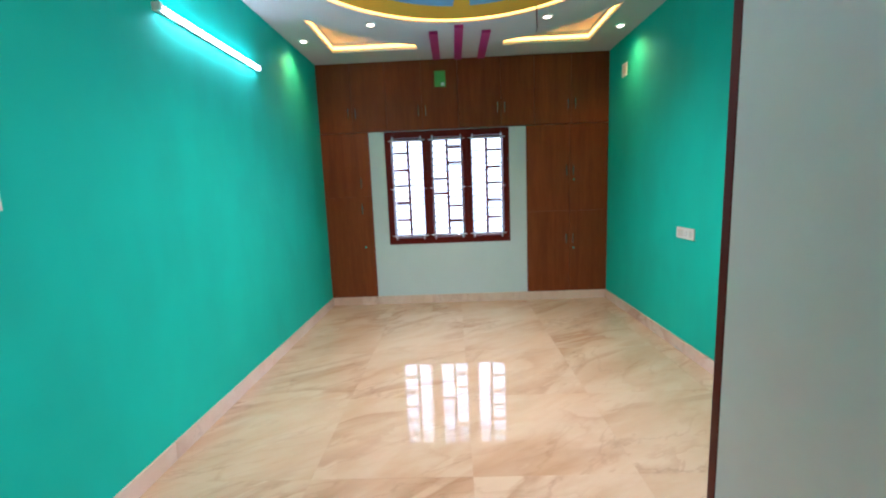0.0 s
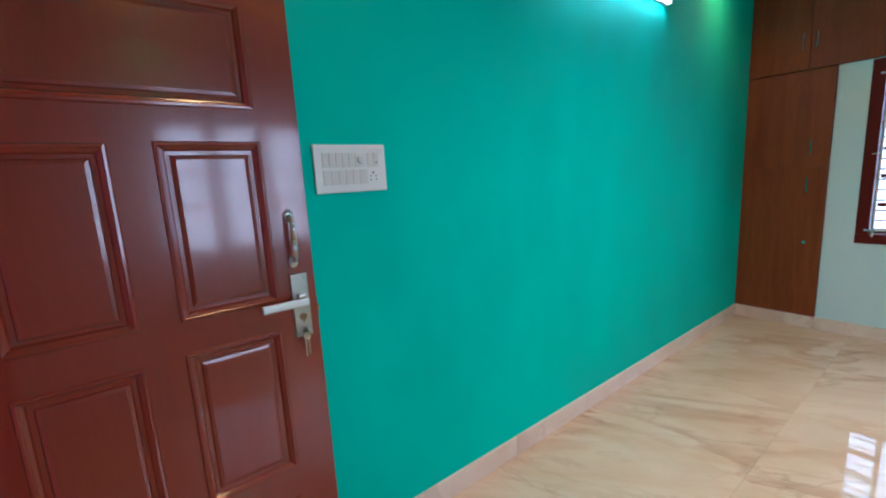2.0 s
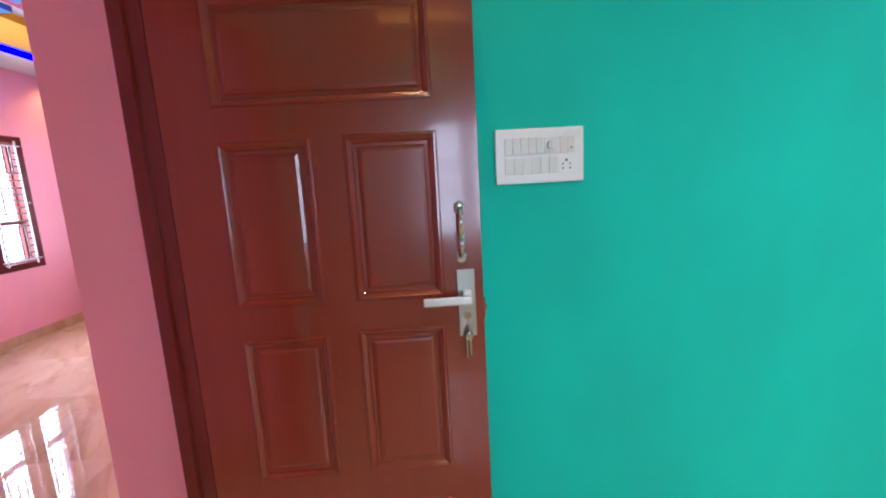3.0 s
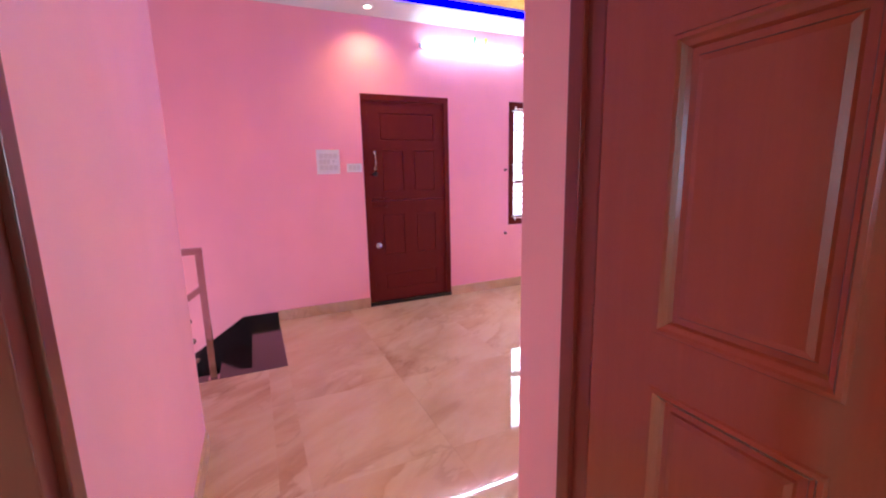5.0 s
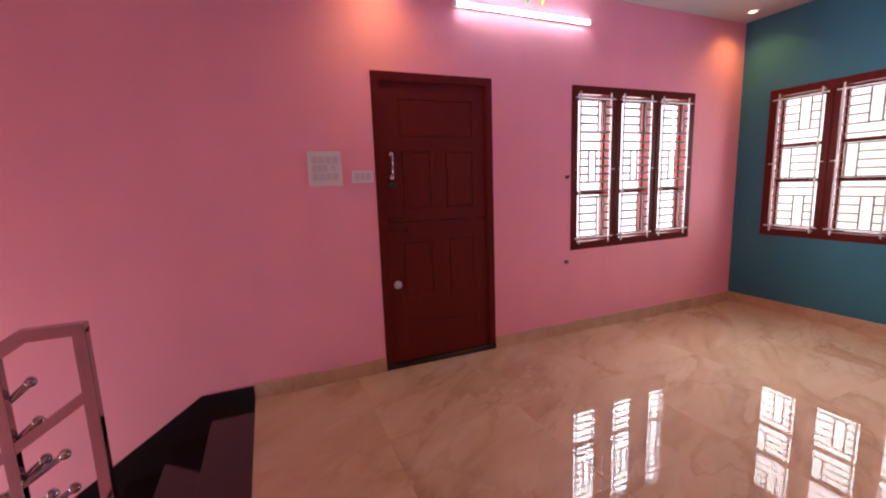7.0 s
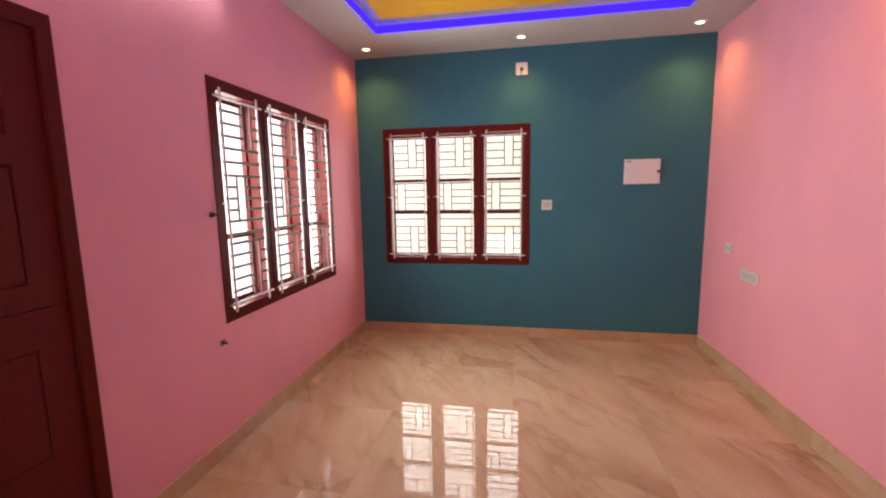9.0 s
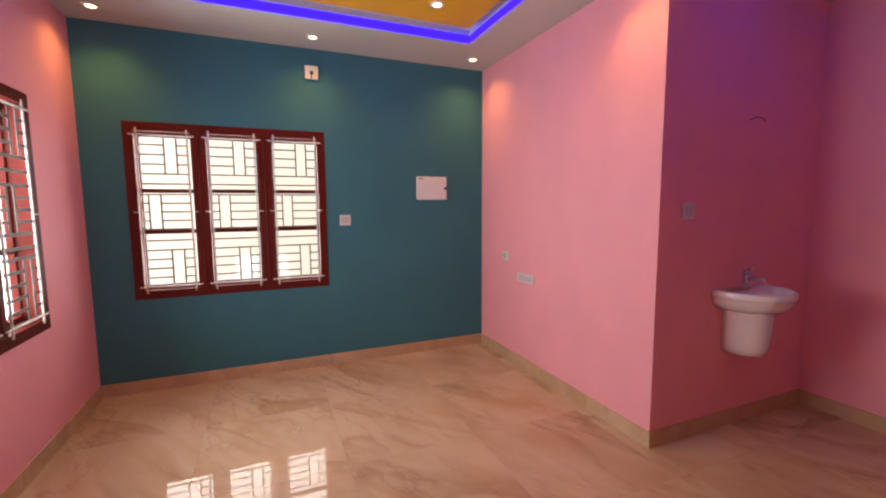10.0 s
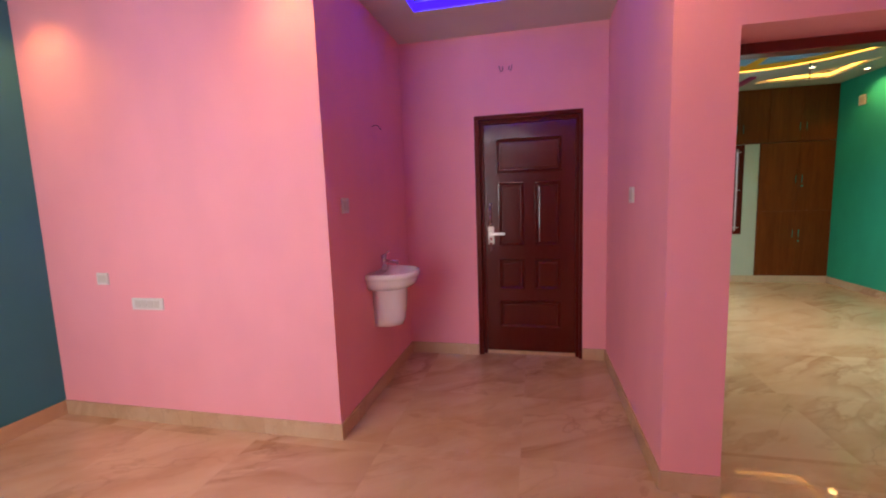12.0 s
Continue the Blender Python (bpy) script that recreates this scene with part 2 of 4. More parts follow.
WARMGLOW = glow("warm_led_strip", (1.0, 0.56, 0.10), COVE_WARM)
OUTSIDE = glow("bright_outdoor_haze", (0.97, 0.98, 1.0), BACKDROP)
# daylight on the cream wall outdoors is put in as its own glow
OUTSIDE_W = glow("glowing_cream_wall_outdoors", (1.0, 0.93, 0.76), BACKDROP_W)


def glass():
    """Thin clear glazing: seen straight through, with a weak mirror on top."""
    m, nt, b = nodes_of("window_glass")
    nt.nodes.remove(b)
    clear, shine, both = (nt.nodes.new(k) for k in ("ShaderNodeBsdfTransparent", "ShaderNodeBsdfGlossy", "ShaderNodeMixShader"))
    shine.inputs["Roughness"].default_value = 0.02
    both.inputs[0].default_value = 0.05
    nt.links.new(clear.outputs[0], both.inputs[1])
    nt.links.new(shine.outputs[0], both.inputs[2])
    nt.links.new(both.outputs[0], nt.nodes["Material Output"].inputs["Surface"])
    return m


GLASS = glass()


# ---- mesh helpers ----
def box(bm, x0, x1, y0, y1, z0, z1, bevel=0.0, mat=0):
    m = Matrix.LocRotScale(((x0 + x1) / 2, (y0 + y1) / 2, (z0 + z1) / 2), None, (abs(x1 - x0), abs(y1 - y0), abs(z1 - z0)))
    made = bmesh.ops.create_cube(bm, size=1, matrix=m)["verts"]
    faces = {f for v in made for f in v.link_faces}
    for f in faces:
        f.material_index = mat
    if bevel:
        edges = list({e for v in made for e in v.link_edges})
        bmesh.ops.bevel(bm, geom=edges, offset=bevel, segments=2, profile=0.6, affect="EDGES", clamp_overlap=True)
    return bm


def rod(bm, a, b, r, seg=10, r2=None):
    a, b = Vector(a), Vector(b)
    turn = (b - a).to_track_quat("Z", "Y").to_matrix().to_4x4()
    bmesh.ops.create_cone(bm, cap_ends=True, segments=seg, radius1=r, radius2=r if r2 is None else r2, depth=(b - a).length,
                          matrix=Matrix.Translation((a + b) / 2) @ turn)
    return bm


def ball(bm, c, r, sx=1, sy=1, sz=1):
    bmesh.ops.create_uvsphere(bm, u_segments=12, v_segments=8, radius=r, matrix=Matrix.LocRotScale(c, None, (sx, sy, sz)))
    return bm


def lathe(bm, profile, m=Matrix.Identity(4), seg=28, sx=1.0, sy=1.0):
    rings = []
    for r, z in profile:
        rings.append([bm.verts.new(m @ Vector((r * sx * math.cos(2 * math.pi * i / seg), r * sy * math.sin(2 * math.pi * i / seg), z))) for i in range(seg)])
    for lo, hi in zip(rings, rings[1:]):
        for i in range(seg):
            bm.faces.new((lo[i], lo[(i + 1) % seg], hi[(i + 1) % seg], hi[i]))
    bm.faces.new(rings[0][::-1])
    bm.faces.new(rings[-1])
    return bm


def rect_steps(bm, x0, x1, z0, z1, y, profile):
    """Nested rectangles in a plane of one y, each (inset, depth towards +y): a moulded door panel."""
    loops = []
    for inset, depth in profile:
        loops.append([bm.verts.new(p) for p in ((x0 + inset, y + depth, z0 + inset), (x1 - inset, y + depth, z0 + inset),
                                                (x1 - inset, y + depth, z1 - inset), (x0 + inset, y + depth, z1 - inset))])
    for a, b in zip(loops, loops[1:]):
        for i in range(4):
            bm.faces.new((a[i], b[i], b[(i + 1) % 4], a[(i + 1) % 4]))
    bm.faces.new(loops[-1][::-1])
    return bm


def finish(name, bm, materials, smooth=False):
    bmesh.ops.recalc_face_normals(bm, faces=bm.faces)
    me = bpy.data.meshes.new(name)
    bm.to_mesh(me)
    bm.free()
    for m in materials if isinstance(materials, (list, tuple)) else [materials]:
        me.materials.append(m)
    if smooth:
        me.shade_smooth()
    return me


def part(name, bm, material, parent, label="", smooth=False):
    ob = new(name, finish(name, bm, material, smooth))
    ob.parent = parent
    return tagged(ob, label)


def thing(name, label, category, m=None, group="", kind=""):
    ob = tagged(new(name), label, category, group, kind)
    ob.empty_display_size = 0.1
    if m is not None:
        ob.matrix_world = m
    return ob


def solid(name, bm, material, label, category, kind="structure", smooth=False, group=""):
    return tagged(new(name, finish(name, bm, material, smooth)), label, category, group, kind)


def BM():
    return bmesh.new()


def wall(name, boxes, paints, label):
    """Boxes that make up one wall; paints: material by the face's outward direction, '' for the rest."""
    bm = BM()
    for b in boxes:
        box(bm, *b)
    keys = list(paints)
    bm.normal_update()
    for f in bm.faces:
        n = f.normal
        d = ("+x" if n.x > 0 else "-x") if abs(n.x) > 0.5 else ("+y" if n.y > 0 else "-y") if abs(n.y) > 0.5 else ("+z" if n.z > 0 else "-z")
        f.material_index = keys.index(d if d in paints else "")
    return solid(name, bm, [paints[k] for k in keys], label, "wall")


def around(x0, x1, z0, z1, ox0, ox1, oz0, oz1):
    """The rectangles left of a rectangle round an opening."""
    out = [(x0, ox0, z0, z1), (ox1, x1, z0, z1), (ox0, ox1, oz1, z1)]
    if oz0 > z0:
        out.append((ox0, ox1, z0, oz0))
    return out

# ---- walls ----
WH = 3.25
T = 0.23
D1 = (-2.18, -1.262)                   # main door, along x
W1 = (-4.372, -2.926)                  # south window, along x
W2 = (-3.066, -1.606)                  # west window, along y
BD = (-2.268, -1.366)                  # bathroom door in the alcove
south = [(a, b, YS - T, YS, c, d) for a, b, c, d in around(XW - T, -2.55, 0, WH, *W1, SILL, TOP)]
south += [(a, b, YS - T, YS, c, d) for a, b, c, d in around(-2.55, SX, 0, WH, *D1, 0, TOP)]
south += [(SX, EX, YS - T, YS, -1.9, WH)]
wall("wall_south", south, {"": PINK}, "pink painted hall wall with door and window")
wall("wall_west", [(XW - T, XW, a, b, c, d) for a, b, c, d in around(YS, 0.2, 0, WH, *W2, SILL, TOP)], {"": TEAL}, "dark teal painted accent wall with window")
wall("wall_north", [(XW, AX0, YN, YN + 0.21, 0, WH)], {"": PINK}, "pink painted hall wall with sockets")
wall("wall_alcove_west", [(AX0 - 0.15, AX0, YN + 0.21, AY + T, 0, WH)], {"": PINK}, "pink painted side wall of the wash alcove")
wall("wall_alcove_back", [(a, b, AY, AY + T, c, d) for a, b, c, d in around(AX0, AX1, 0, WH, *BD, 0, 2.128)], {"": PINK}, "pink painted back wall of the alcove")
wall("wall_partition", [(AX1, GX0, GY0, GY1 + 0.7, 0, WH)], {"-x": PINK, "+x": GREEN, "": PINK}, "partition painted pink outside and green inside")
wall("wall_pillar", [(AX1, PX0, PY, GY0, 0, WH), (PX0, PX1, PY, GY0, 2.10, WH)], {"+y": GREEN, "": PINK}, "pink painted pillar and lintel beside the bedroom door")
wall("wall_passage", [(PX1, PX1 + T, RY, GY0, 0, WH), (PX1 + T, EX, RY, RY + T, -1.9, WH)], {"+y": GREEN, "": PINK}, "pink painted passage wall ending at the stairs")
wall("wall_bath_front", [(a, b, GY0 - 0.12, GY0, c, d) for a, b, c, d in around(PX1 + T, GX1 + T, 0, WH, 0.323, 1.16, 0, TOP)], {"+y": GREEN, "": PALE}, "green painted bedroom wall with the bathroom doorway")
wall("wall_bath_back", [(PX1 + T, GX1 + T, RY + T, RY + T + 0.1, 0, WH)], {"": PALE}, "pale painted bathroom wall")
W4 = (0.86, 2.30)                        # bedroom side window, along y
wall("wall_east", [(GX1, GX1 + T, a, b, c, d) for a, b, c, d in around(GY0, GY1 + 0.7, 0, WH, *W4, SILL, TOP)] + [(GX1, GX1 + T, RY + T + 0.1, GY0 - 0.12, 0, WH)], {"": GREEN}, "green painted bedroom wall with a switch")
GW = (-0.162, 1.305, 0.739, 2.077)        # bedroom window
wall("wall_window_end", [(a, b, GY1, GY1 + T, c, d) for a, b, c, d in around(-0.346, 1.505, 0, 2.083, *GW)],
     {"": PALE}, "pale grey-green wall panel round the bedroom window")
wall("wall_behind_wardrobes", [(GX0, -0.346, GY1 + 0.56, GY1 + 0.7, 0, WH), (1.505, GX1, GY1 + 0.56, GY1 + 0.7, 0, WH), (-0.346, 1.505, GY1 + 0.56, GY1 + 0.7, 2.083, WH)],
     {"": PALE}, "plain wall behind the fitted wardrobes")
# the opening is unseen, added so the stairwell lamp can shine in
wall("wall_stair_end", [(EX, EX + T, a, b, c, d) for a, b, c, d in around(YS, RY, -1.9, WH, -2.95, -1.65, -1.05, 0.15)], {"": PINK}, "pink painted end wall of the stairwell")
bm = BM()
box(bm, XW - T, GX1 + T, YS - T, GY1 + 0.7, WH, WH + 0.15)
box(bm, GX1, EX + T, YS - T, RY + T, WH - 0.002, WH + 0.152)
solid("roof_slab", bm, WHITE, "plain concrete slab above the false ceilings", "ceiling")


# ---- false ceilings ----
def ring(points, z, bm):
    vs = [bm.verts.new((x, y, z)) for x, y in points]
    return [bm.edges.new((a, b)) for a, b in zip(vs, vs[1:] + vs[:1])]


def rectangle(x0, x1, y0, y1):
    return [(x0, y0), (x1, y0), (x1, y1), (x0, y1)]


def soffit(name, outline, holes, z, rise, label, top):
    """A hung board with openings, their upright edges and the recessed board above."""
    bm = BM()
    edges = ring(outline, z, bm)
    for h in holes:
        edges += ring(h, z, bm)
    bmesh.ops.triangle_fill(bm, use_beauty=True, use_dissolve=False, edges=edges)
    for h in holes:
        lo = [bm.verts.new((x, y, z)) for x, y in h]
        hi = [bm.verts.new((x, y, z + rise)) for x, y in h]
        for i in range(len(h)):
            j = (i + 1) % len(h)
            bm.faces.new((lo[i], lo[j], hi[j], hi[i]))
    xs, ys = [p[0] for p in outline], [p[1] for p in outline]
    box(bm, min(xs), max(xs), min(ys), max(ys), z + rise + 0.001, z + rise + 0.03, 0, 1)
    return solid(name, bm, [WHITE, top], label, "ceiling")


def led(name, loop, z0, z1, inset, material, label):
    """A lit strip that runs along the upright edge of a ceiling opening."""
    bm = BM()
    c = Vector((sum(p[0] for p in loop) / len(loop), sum(p[1] for p in loop) / len(loop)))
    pts = [Vector(p) + (c - Vector(p)).normalized() * inset for p in loop]
    n = len(pts)
    for i in range(n):
        a, b = pts[i], pts[(i + 1) % n]
        if (a - b).length < 1e-4:
            continue
        q = [bm.verts.new((*a, z0)), bm.verts.new((*b, z0)), bm.verts.new((*b, z1)), bm.verts.new((*a, z1))]
        bm.faces.new(q)
    bmesh.ops.solidify(bm, geom=bm.faces[:], thickness=0.004)
    return solid(name, bm, material, label, "led strip", "")


HALL_COVE = rectangle(-4.45, -0.98, -2.90, -0.48)
hall_outline = [(XW, YS), (EX, YS), (EX, RY), (PX1, RY), (PX1, PY), (AX1, PY), (AX1, YN - 0.001), (XW, YN - 0.001)]
soffit("ceiling_hall", hall_outline, [HALL_COVE], HZ, 0.11, "white gypsum ceiling with a recessed tray", WHITE)
led("blue_led_strip", HALL_COVE, HZ + 0.003, HZ + 0.062, 0.006, BLUEGLOW, "blue light strip round the hall ceiling tray")
ALC_COVE = rectangle(-2.605, -1.50, 0.12, 0.88)
soffit("ceiling_alcove", rectangle(AX0, AX1, YN, AY), [ALC_COVE], HZ, 0.11, "white gypsum ceiling over the wash alcove", WHITE)
led("blue_led_strip", ALC_COVE, HZ + 0.003, HZ + 0.062, 0.006, BLUEGLOW, "blue light strip round the alcove ceiling tray")

ECX, ECY, ERX, ERY = 0.755, 2.57, 1.12, 1.37
OVX = 1.30                                  # the oval tray is rounder than the arcs of the corner trays


def arc(k, a0, a1, n):
    return [(ECX + k * OVX * math.cos(a0 + (a1 - a0) * i / n), ECY + k * ERY * math.sin(a0 + (a1 - a0) * i / n)) for i in range(n + 1)]


ELLIPSE = arc(1.0, 0, 2 * math.pi, 56)[:-1]
K = 1.45


def corner_cove(sx, sy):
    """An opening bounded by two straight sides and an arc round the middle ellipse."""
    ox, oy = 1.35, 2.03
    ax = 0.45
    a_start = math.acos(ax / (K * ERX))
    a_end = math.acos(min(1, ox / (K * ERX)))
    pts = [(ECX + K * ERX * math.cos(a_start + (a_end - a_start) * i / 12), ECY + K * ERY * math.sin(a_start + (a_end - a_start) * i / 12)) for i in range(13)]
    pts = [(x, min(y, ECY + oy - 0.12)) for x, y in pts]
    pts += [(ECX + ox, ECY + oy), (ECX + ax, ECY + oy)]
    return [(ECX + sx * (x - ECX), ECY + sy * (y - ECY)) for x, y in pts]


COVES = [corner_cove(sx, sy) for sx in (1, -1) for sy in (1, -1)]
soffit("ceiling_bedroom", rectangle(GX0, GX1, GY0, GY1), [ELLIPSE] + COVES, GZ, 0.10, "white gypsum ceiling with an oval and corner trays", WHITE)
for loop in COVES:
    led("warm_led_strip", loop, GZ + 0.03, GZ + 0.06, 0.012, WARMGLOW, "warm light strip inside a ceiling tray")
led("warm_led_strip", ELLIPSE, GZ + 0.014, GZ + 0.028, 0.006, WARMGLOW, "warm light strip round the oval ceiling tray")


def flat_plate(name, outline, z0, z1, material, label, holes=()):
    bm = BM()
    edges = ring(outline, z0, bm)
    for h in holes:
        edges += ring(h, z0, bm)
    bmesh.ops.triangle_fill(bm, use_beauty=True, use_dissolve=False, edges=edges)
    made = bmesh.ops.extrude_face_region(bm, geom=bm.faces[:])["geom"]
    bmesh.ops.translate(bm, vec=(0, 0, z1 - z0), verts=[v for v in made if isinstance(v, bmesh.types.BMVert)])
    return solid(name, bm, material, label, "ceiling panel", "structure")


flat_plate("ceiling_oval_panel", arc(0.965, 0, 2 * math.pi, 56)[:-1], GZ + 0.014, GZ + 0.098, YELLOW, "yellow oval ceiling panel")
for i in range(6):
    a0, a1 = radians(94 + 60 * i), radians(146 + 60 * i)
    flat_plate("ceiling_motif", arc(0.76, a0, a1, 8) + arc(0.12, a1, a0, 3), GZ + 0.006, GZ + 0.013, PALEBLUE, "pale blue sector on the yellow ceiling panel")
for x, y0, y1 in ((0.497, 4.11, 4.91), (0.738, 3.985, 4.94), (1.0, 4.14, 4.945)):
    for s in (1, -1):
        bm = BM()
        ya, yb = (y0, y1) if s > 0 else (2 * ECY - y1, 2 * ECY - y0)
        box(bm, x - 0.042, x + 0.042, ya, yb, GZ - 0.028, GZ - 0.001, 0.004)
        solid("ceiling_bar", bm, MAGENTA, "magenta raised bar on the white ceiling", "ceiling bar", group="magenta ceiling bars")

# patterned panel hung inside the hall tray
flat_plate("ceiling_tray_panel", rectangle(-4.28, -1.14, -2.80, -0.57), HZ + 0.045, HZ + 0.108, YELLOW, "yellow panel inside the hall ceiling tray",
           [rectangle(-3.55, -2.45, -2.30, -1.10)])
flat_plate("ceiling_motif", rectangle(-3.30, -2.70, -2.10, -1.30), HZ + 0.07, HZ + 0.108, MAGENTA, "magenta rectangle inside the hall ceiling panel")
for x0, x1, y0, y1 in ((-3.16, -2.98, -2.50, -2.12), (-3.02, -2.84, -1.96, -1.44), (-3.16, -2.98, -1.28, -0.92), (-3.9, -3.4, -1.80, -1.62), (-2.6, -2.1, -1.80, -1.62)):
    flat_plate("ceiling_motif", rectangle(x0, x1, y0, y1), HZ + 0.026, HZ + 0.07, SKYBLUE, "sky blue bar under the hall ceiling panel")
flat_plate("ceiling_motif", rectangle(-2.44, -2.36, -2.30, -1.10), HZ + 0.034, HZ + 0.045, PEACH, "orange edging of the hall ceiling panel")


def downlight(x, y, z, power, group, colour=(1.0, 0.56, 0.17)):
    lamp = thing("downlight", "round white downlight with a warm lit disc", "downlight", pose(x, y, z), group)
    bm = BM()
    lathe(bm, [(0.048, 0.004), (0.052, 0.0), (0.049, -0.005), (0.033, -0.007), (0.030, -0.004), (0.030, 0.004)], seg=24)
    part("trim_ring", bm, ALU, lamp, smooth=True)
    bm = BM()
    lathe(bm, [(0.029, -0.006), (0.029, -0.0045)], seg=20)
    part("diffuser", bm, SPOTGLOW, lamp, "glowing warm diffuser")
    if power:
        spot_lamp(x, y, z - 0.02, power, colour)


for x, y in ((-4.77, -3.11), (-4.77, -1.70), (-4.77, -0.29), (-1.32, -3.11), (-3.05, -0.27), (-1.32, -0.42)):
    downlight(x, y, HZ - 0.001, SPOT_HALL, "hall downlights")
for x, y in ((-2.30, -2.545), (-4.0, -0.95)):
    downlight(x, y, HZ + 0.044, 0, "tray panel downlights")
for x, y in ((-0.77, 4.20), (2.28, 4.21), (-0.77, 0.94), (2.28, 0.94)):
    downlight(x, y, GZ - 0.001, SPOT_GREEN, "bedroom downlights")
for x, y in ((-0.05, 3.88), (1.52, 3.90), (-0.05, 1.26), (1.52, 1.26)):
    downlight(x, y, GZ - 0.001, 0, "bedroom downlights")
for x, y in ((0.88, 3.20), (1.30, 2.75), (0.20, 2.75), (0.63, 1.95)):
    downlight(x, y, GZ + 0.005, SPOT_INNER, "bedroom downlights", (1.0, 0.86, 0.66))

# ---- floors, skirting, stairs ----
FLOORS = {
    "floor_hall": [(XW, SX, YS, YN), (SX, VX, SY, PY), (SX, PX1, PY, YN), (AX0, AX1, YN, AY + 0.12)],
    "floor_bedroom": [(PX0 - 0.05, PX1, YN, GY0), (GX0, GX1, GY0, GY1), (PX1 + T, GX1, RY + T, GY0)],
}
slabs = {}
for name, rects in FLOORS.items():
    bm = BM()
    for x0, x1, y0, y1 in rects:
        box(bm, x0, x1, y0, y1, -0.16, -0.004)
    slabs[name] = solid(name, bm, GROUT, "polished cream marble-look tile floor with brown veins", "floor")


def skirting(x0, x1, y0, y1, material, label):
    """A mortar bed on the wall with a row of tiles set on it, end to end with fine joints."""
    bm = BM()
    along = x1 - x0 > y1 - y0
    k = 0.003
    box(bm, *((x0, x1, y0 + k, y1 - k) if along else (x0 + k, x1 - k, y0, y1)), 0.0, 0.098)
    bed = solid("baseboard", bm, GROUT, label, "skirting")
    lo, hi = (x0, x1) if along else (y0, y1)
    n = max(1, round((hi - lo) / 0.6))
    for i in range(n):
        a, b = lo + (hi - lo) * i / n + 0.0006, lo + (hi - lo) * (i + 1) / n - 0.0006
        bm = BM()
        box(bm, *((a, b, y0, y1) if along else (x0, x1, a, b)), 0.0, 0.1, 0.0015)
        part("tile", bm, material, bed)


for x0, x1, y0, y1 in ((XW + 0.012, D1[0], YS, YS + 0.012), (D1[1], SX, YS, YS + 0.012), (XW + 0.012, AX0 + 0.012, YN - 0.012, YN),
                       (AX0, AX0 + 0.012, YN, AY), (AX0 + 0.012, BD[0], AY - 0.012, AY), (BD[1], AX1 - 0.012, AY - 0.012, AY),
                       (AX1 - 0.012, AX1, PY - 0.012, AY), (AX1, PX0, PY - 0.012, PY), (XW, XW + 0.012, YS, YN),
                       (PX1 - 0.012, PX1, RY, PY + 0.1)):
    skirting(x0, x1, y0, y1, SKIRT, "cream marble tile skirting along the hall wall")
for x0, x1, y0, y1 in ((GX0, GX0 + 0.012, GY0, GY1), (GX1 - 0.012, GX1, GY0, GY1), (1.18, GX1 - 0.012, GY0, GY0 + 0.012), (PX1 + 0.02, 0.318, GY0, GY0 + 0.012), (GX0 + 0.012, GX1 - 0.012, GY1 - 0.024, GY1 - 0.001)):
    skirting(x0, x1, y0, y1, SKIRT_G, "pale marble tile skirting along the green wall")

# black granite stair going down beside the south wall
stair = thing("staircase", "polished black granite staircase going down beside the pink wall", "stairs")
RISE, GO, N = 0.178, 0.25, 9
bm = BM()
box(bm, SX - 0.002, SX + 0.235, YS + 0.002, SY, -0.028, 0.002, 0.004)
part("nosing", bm, GRANITE, stair, "black granite landing edge")
bm = BM()
box(bm, SX + 0.235, VX + 0.001, SY - 0.095, SY, -0.10, 0.002, 0.004)
part("nosing", bm, GRANITE, stair, "black granite landing edge")
for i in range(N):
    x = SX + 0.235 + GO * i
    z = -RISE * (i + 1)
    bm = BM()
    box(bm, x - 0.025, x + GO, YS + 0.002, SY - 0.09, z - 0.03, z, 0.004)
    part("tread", bm, GRANITE, stair)
    bm = BM()
    box(bm, x - 0.02, x, YS + 0.002, SY - 0.09, z + 0.0005, z + RISE - 0.031 if i else z + RISE - 0.03)
    part("riser", bm, GRANITE, stair)
bm = BM()
pts = [(SX, 0.0), (SX, 0.09), (SX + 0.30, 0.09), (SX + 0.30 + 0.27 * N, 0.09 - RISE * N), (SX + 0.30 + 0.27 * N, -RISE * N - 0.15), (SX + 0.1, -RISE - 0.1)]
vs = [bm.verts.new((x, YS + 0.001, z)) for x, z in pts]
face = bm.faces.new(vs)
made = bmesh.ops.extrude_face_region(bm, geom=[face])["geom"]
bmesh.ops.translate(bm, vec=(0, 0.014, 0), verts=[v for v in made if isinstance(v, bmesh.types.BMVert)])
part("stringer", bm, GRANITE, stair, "sloping black granite wall skirting")
bm = BM()
box(bm, VX, VX + 0.02, SY, RY, -0.16, 0.002, 0.003)
part("edge_strip", bm, GRANITE, stair, "black granite edge of the stair void")
bm = BM()
box(bm, SX + 0.1, EX, YS, RY, -1.9, -1.85)
solid("floor_stair_landing", bm, GRANITE, "black granite landing at the foot of the stairs", "floor")
bm = BM()
box(bm, VX - 0.0, VX + 0.01, SY + 0.001, RY, -1.9, -0.16)
box(bm, SX + 0.075, SX + 0.085, YS, SY - 0.09, -1.9, -0.2)
box(bm, SX + 0.085, VX + 0.0, SY - 0.088, SY - 0.078, -1.9, -0.16)
solid("wall_stair_head", bm, PINK, "pink plastered side of the stair opening", "wall")


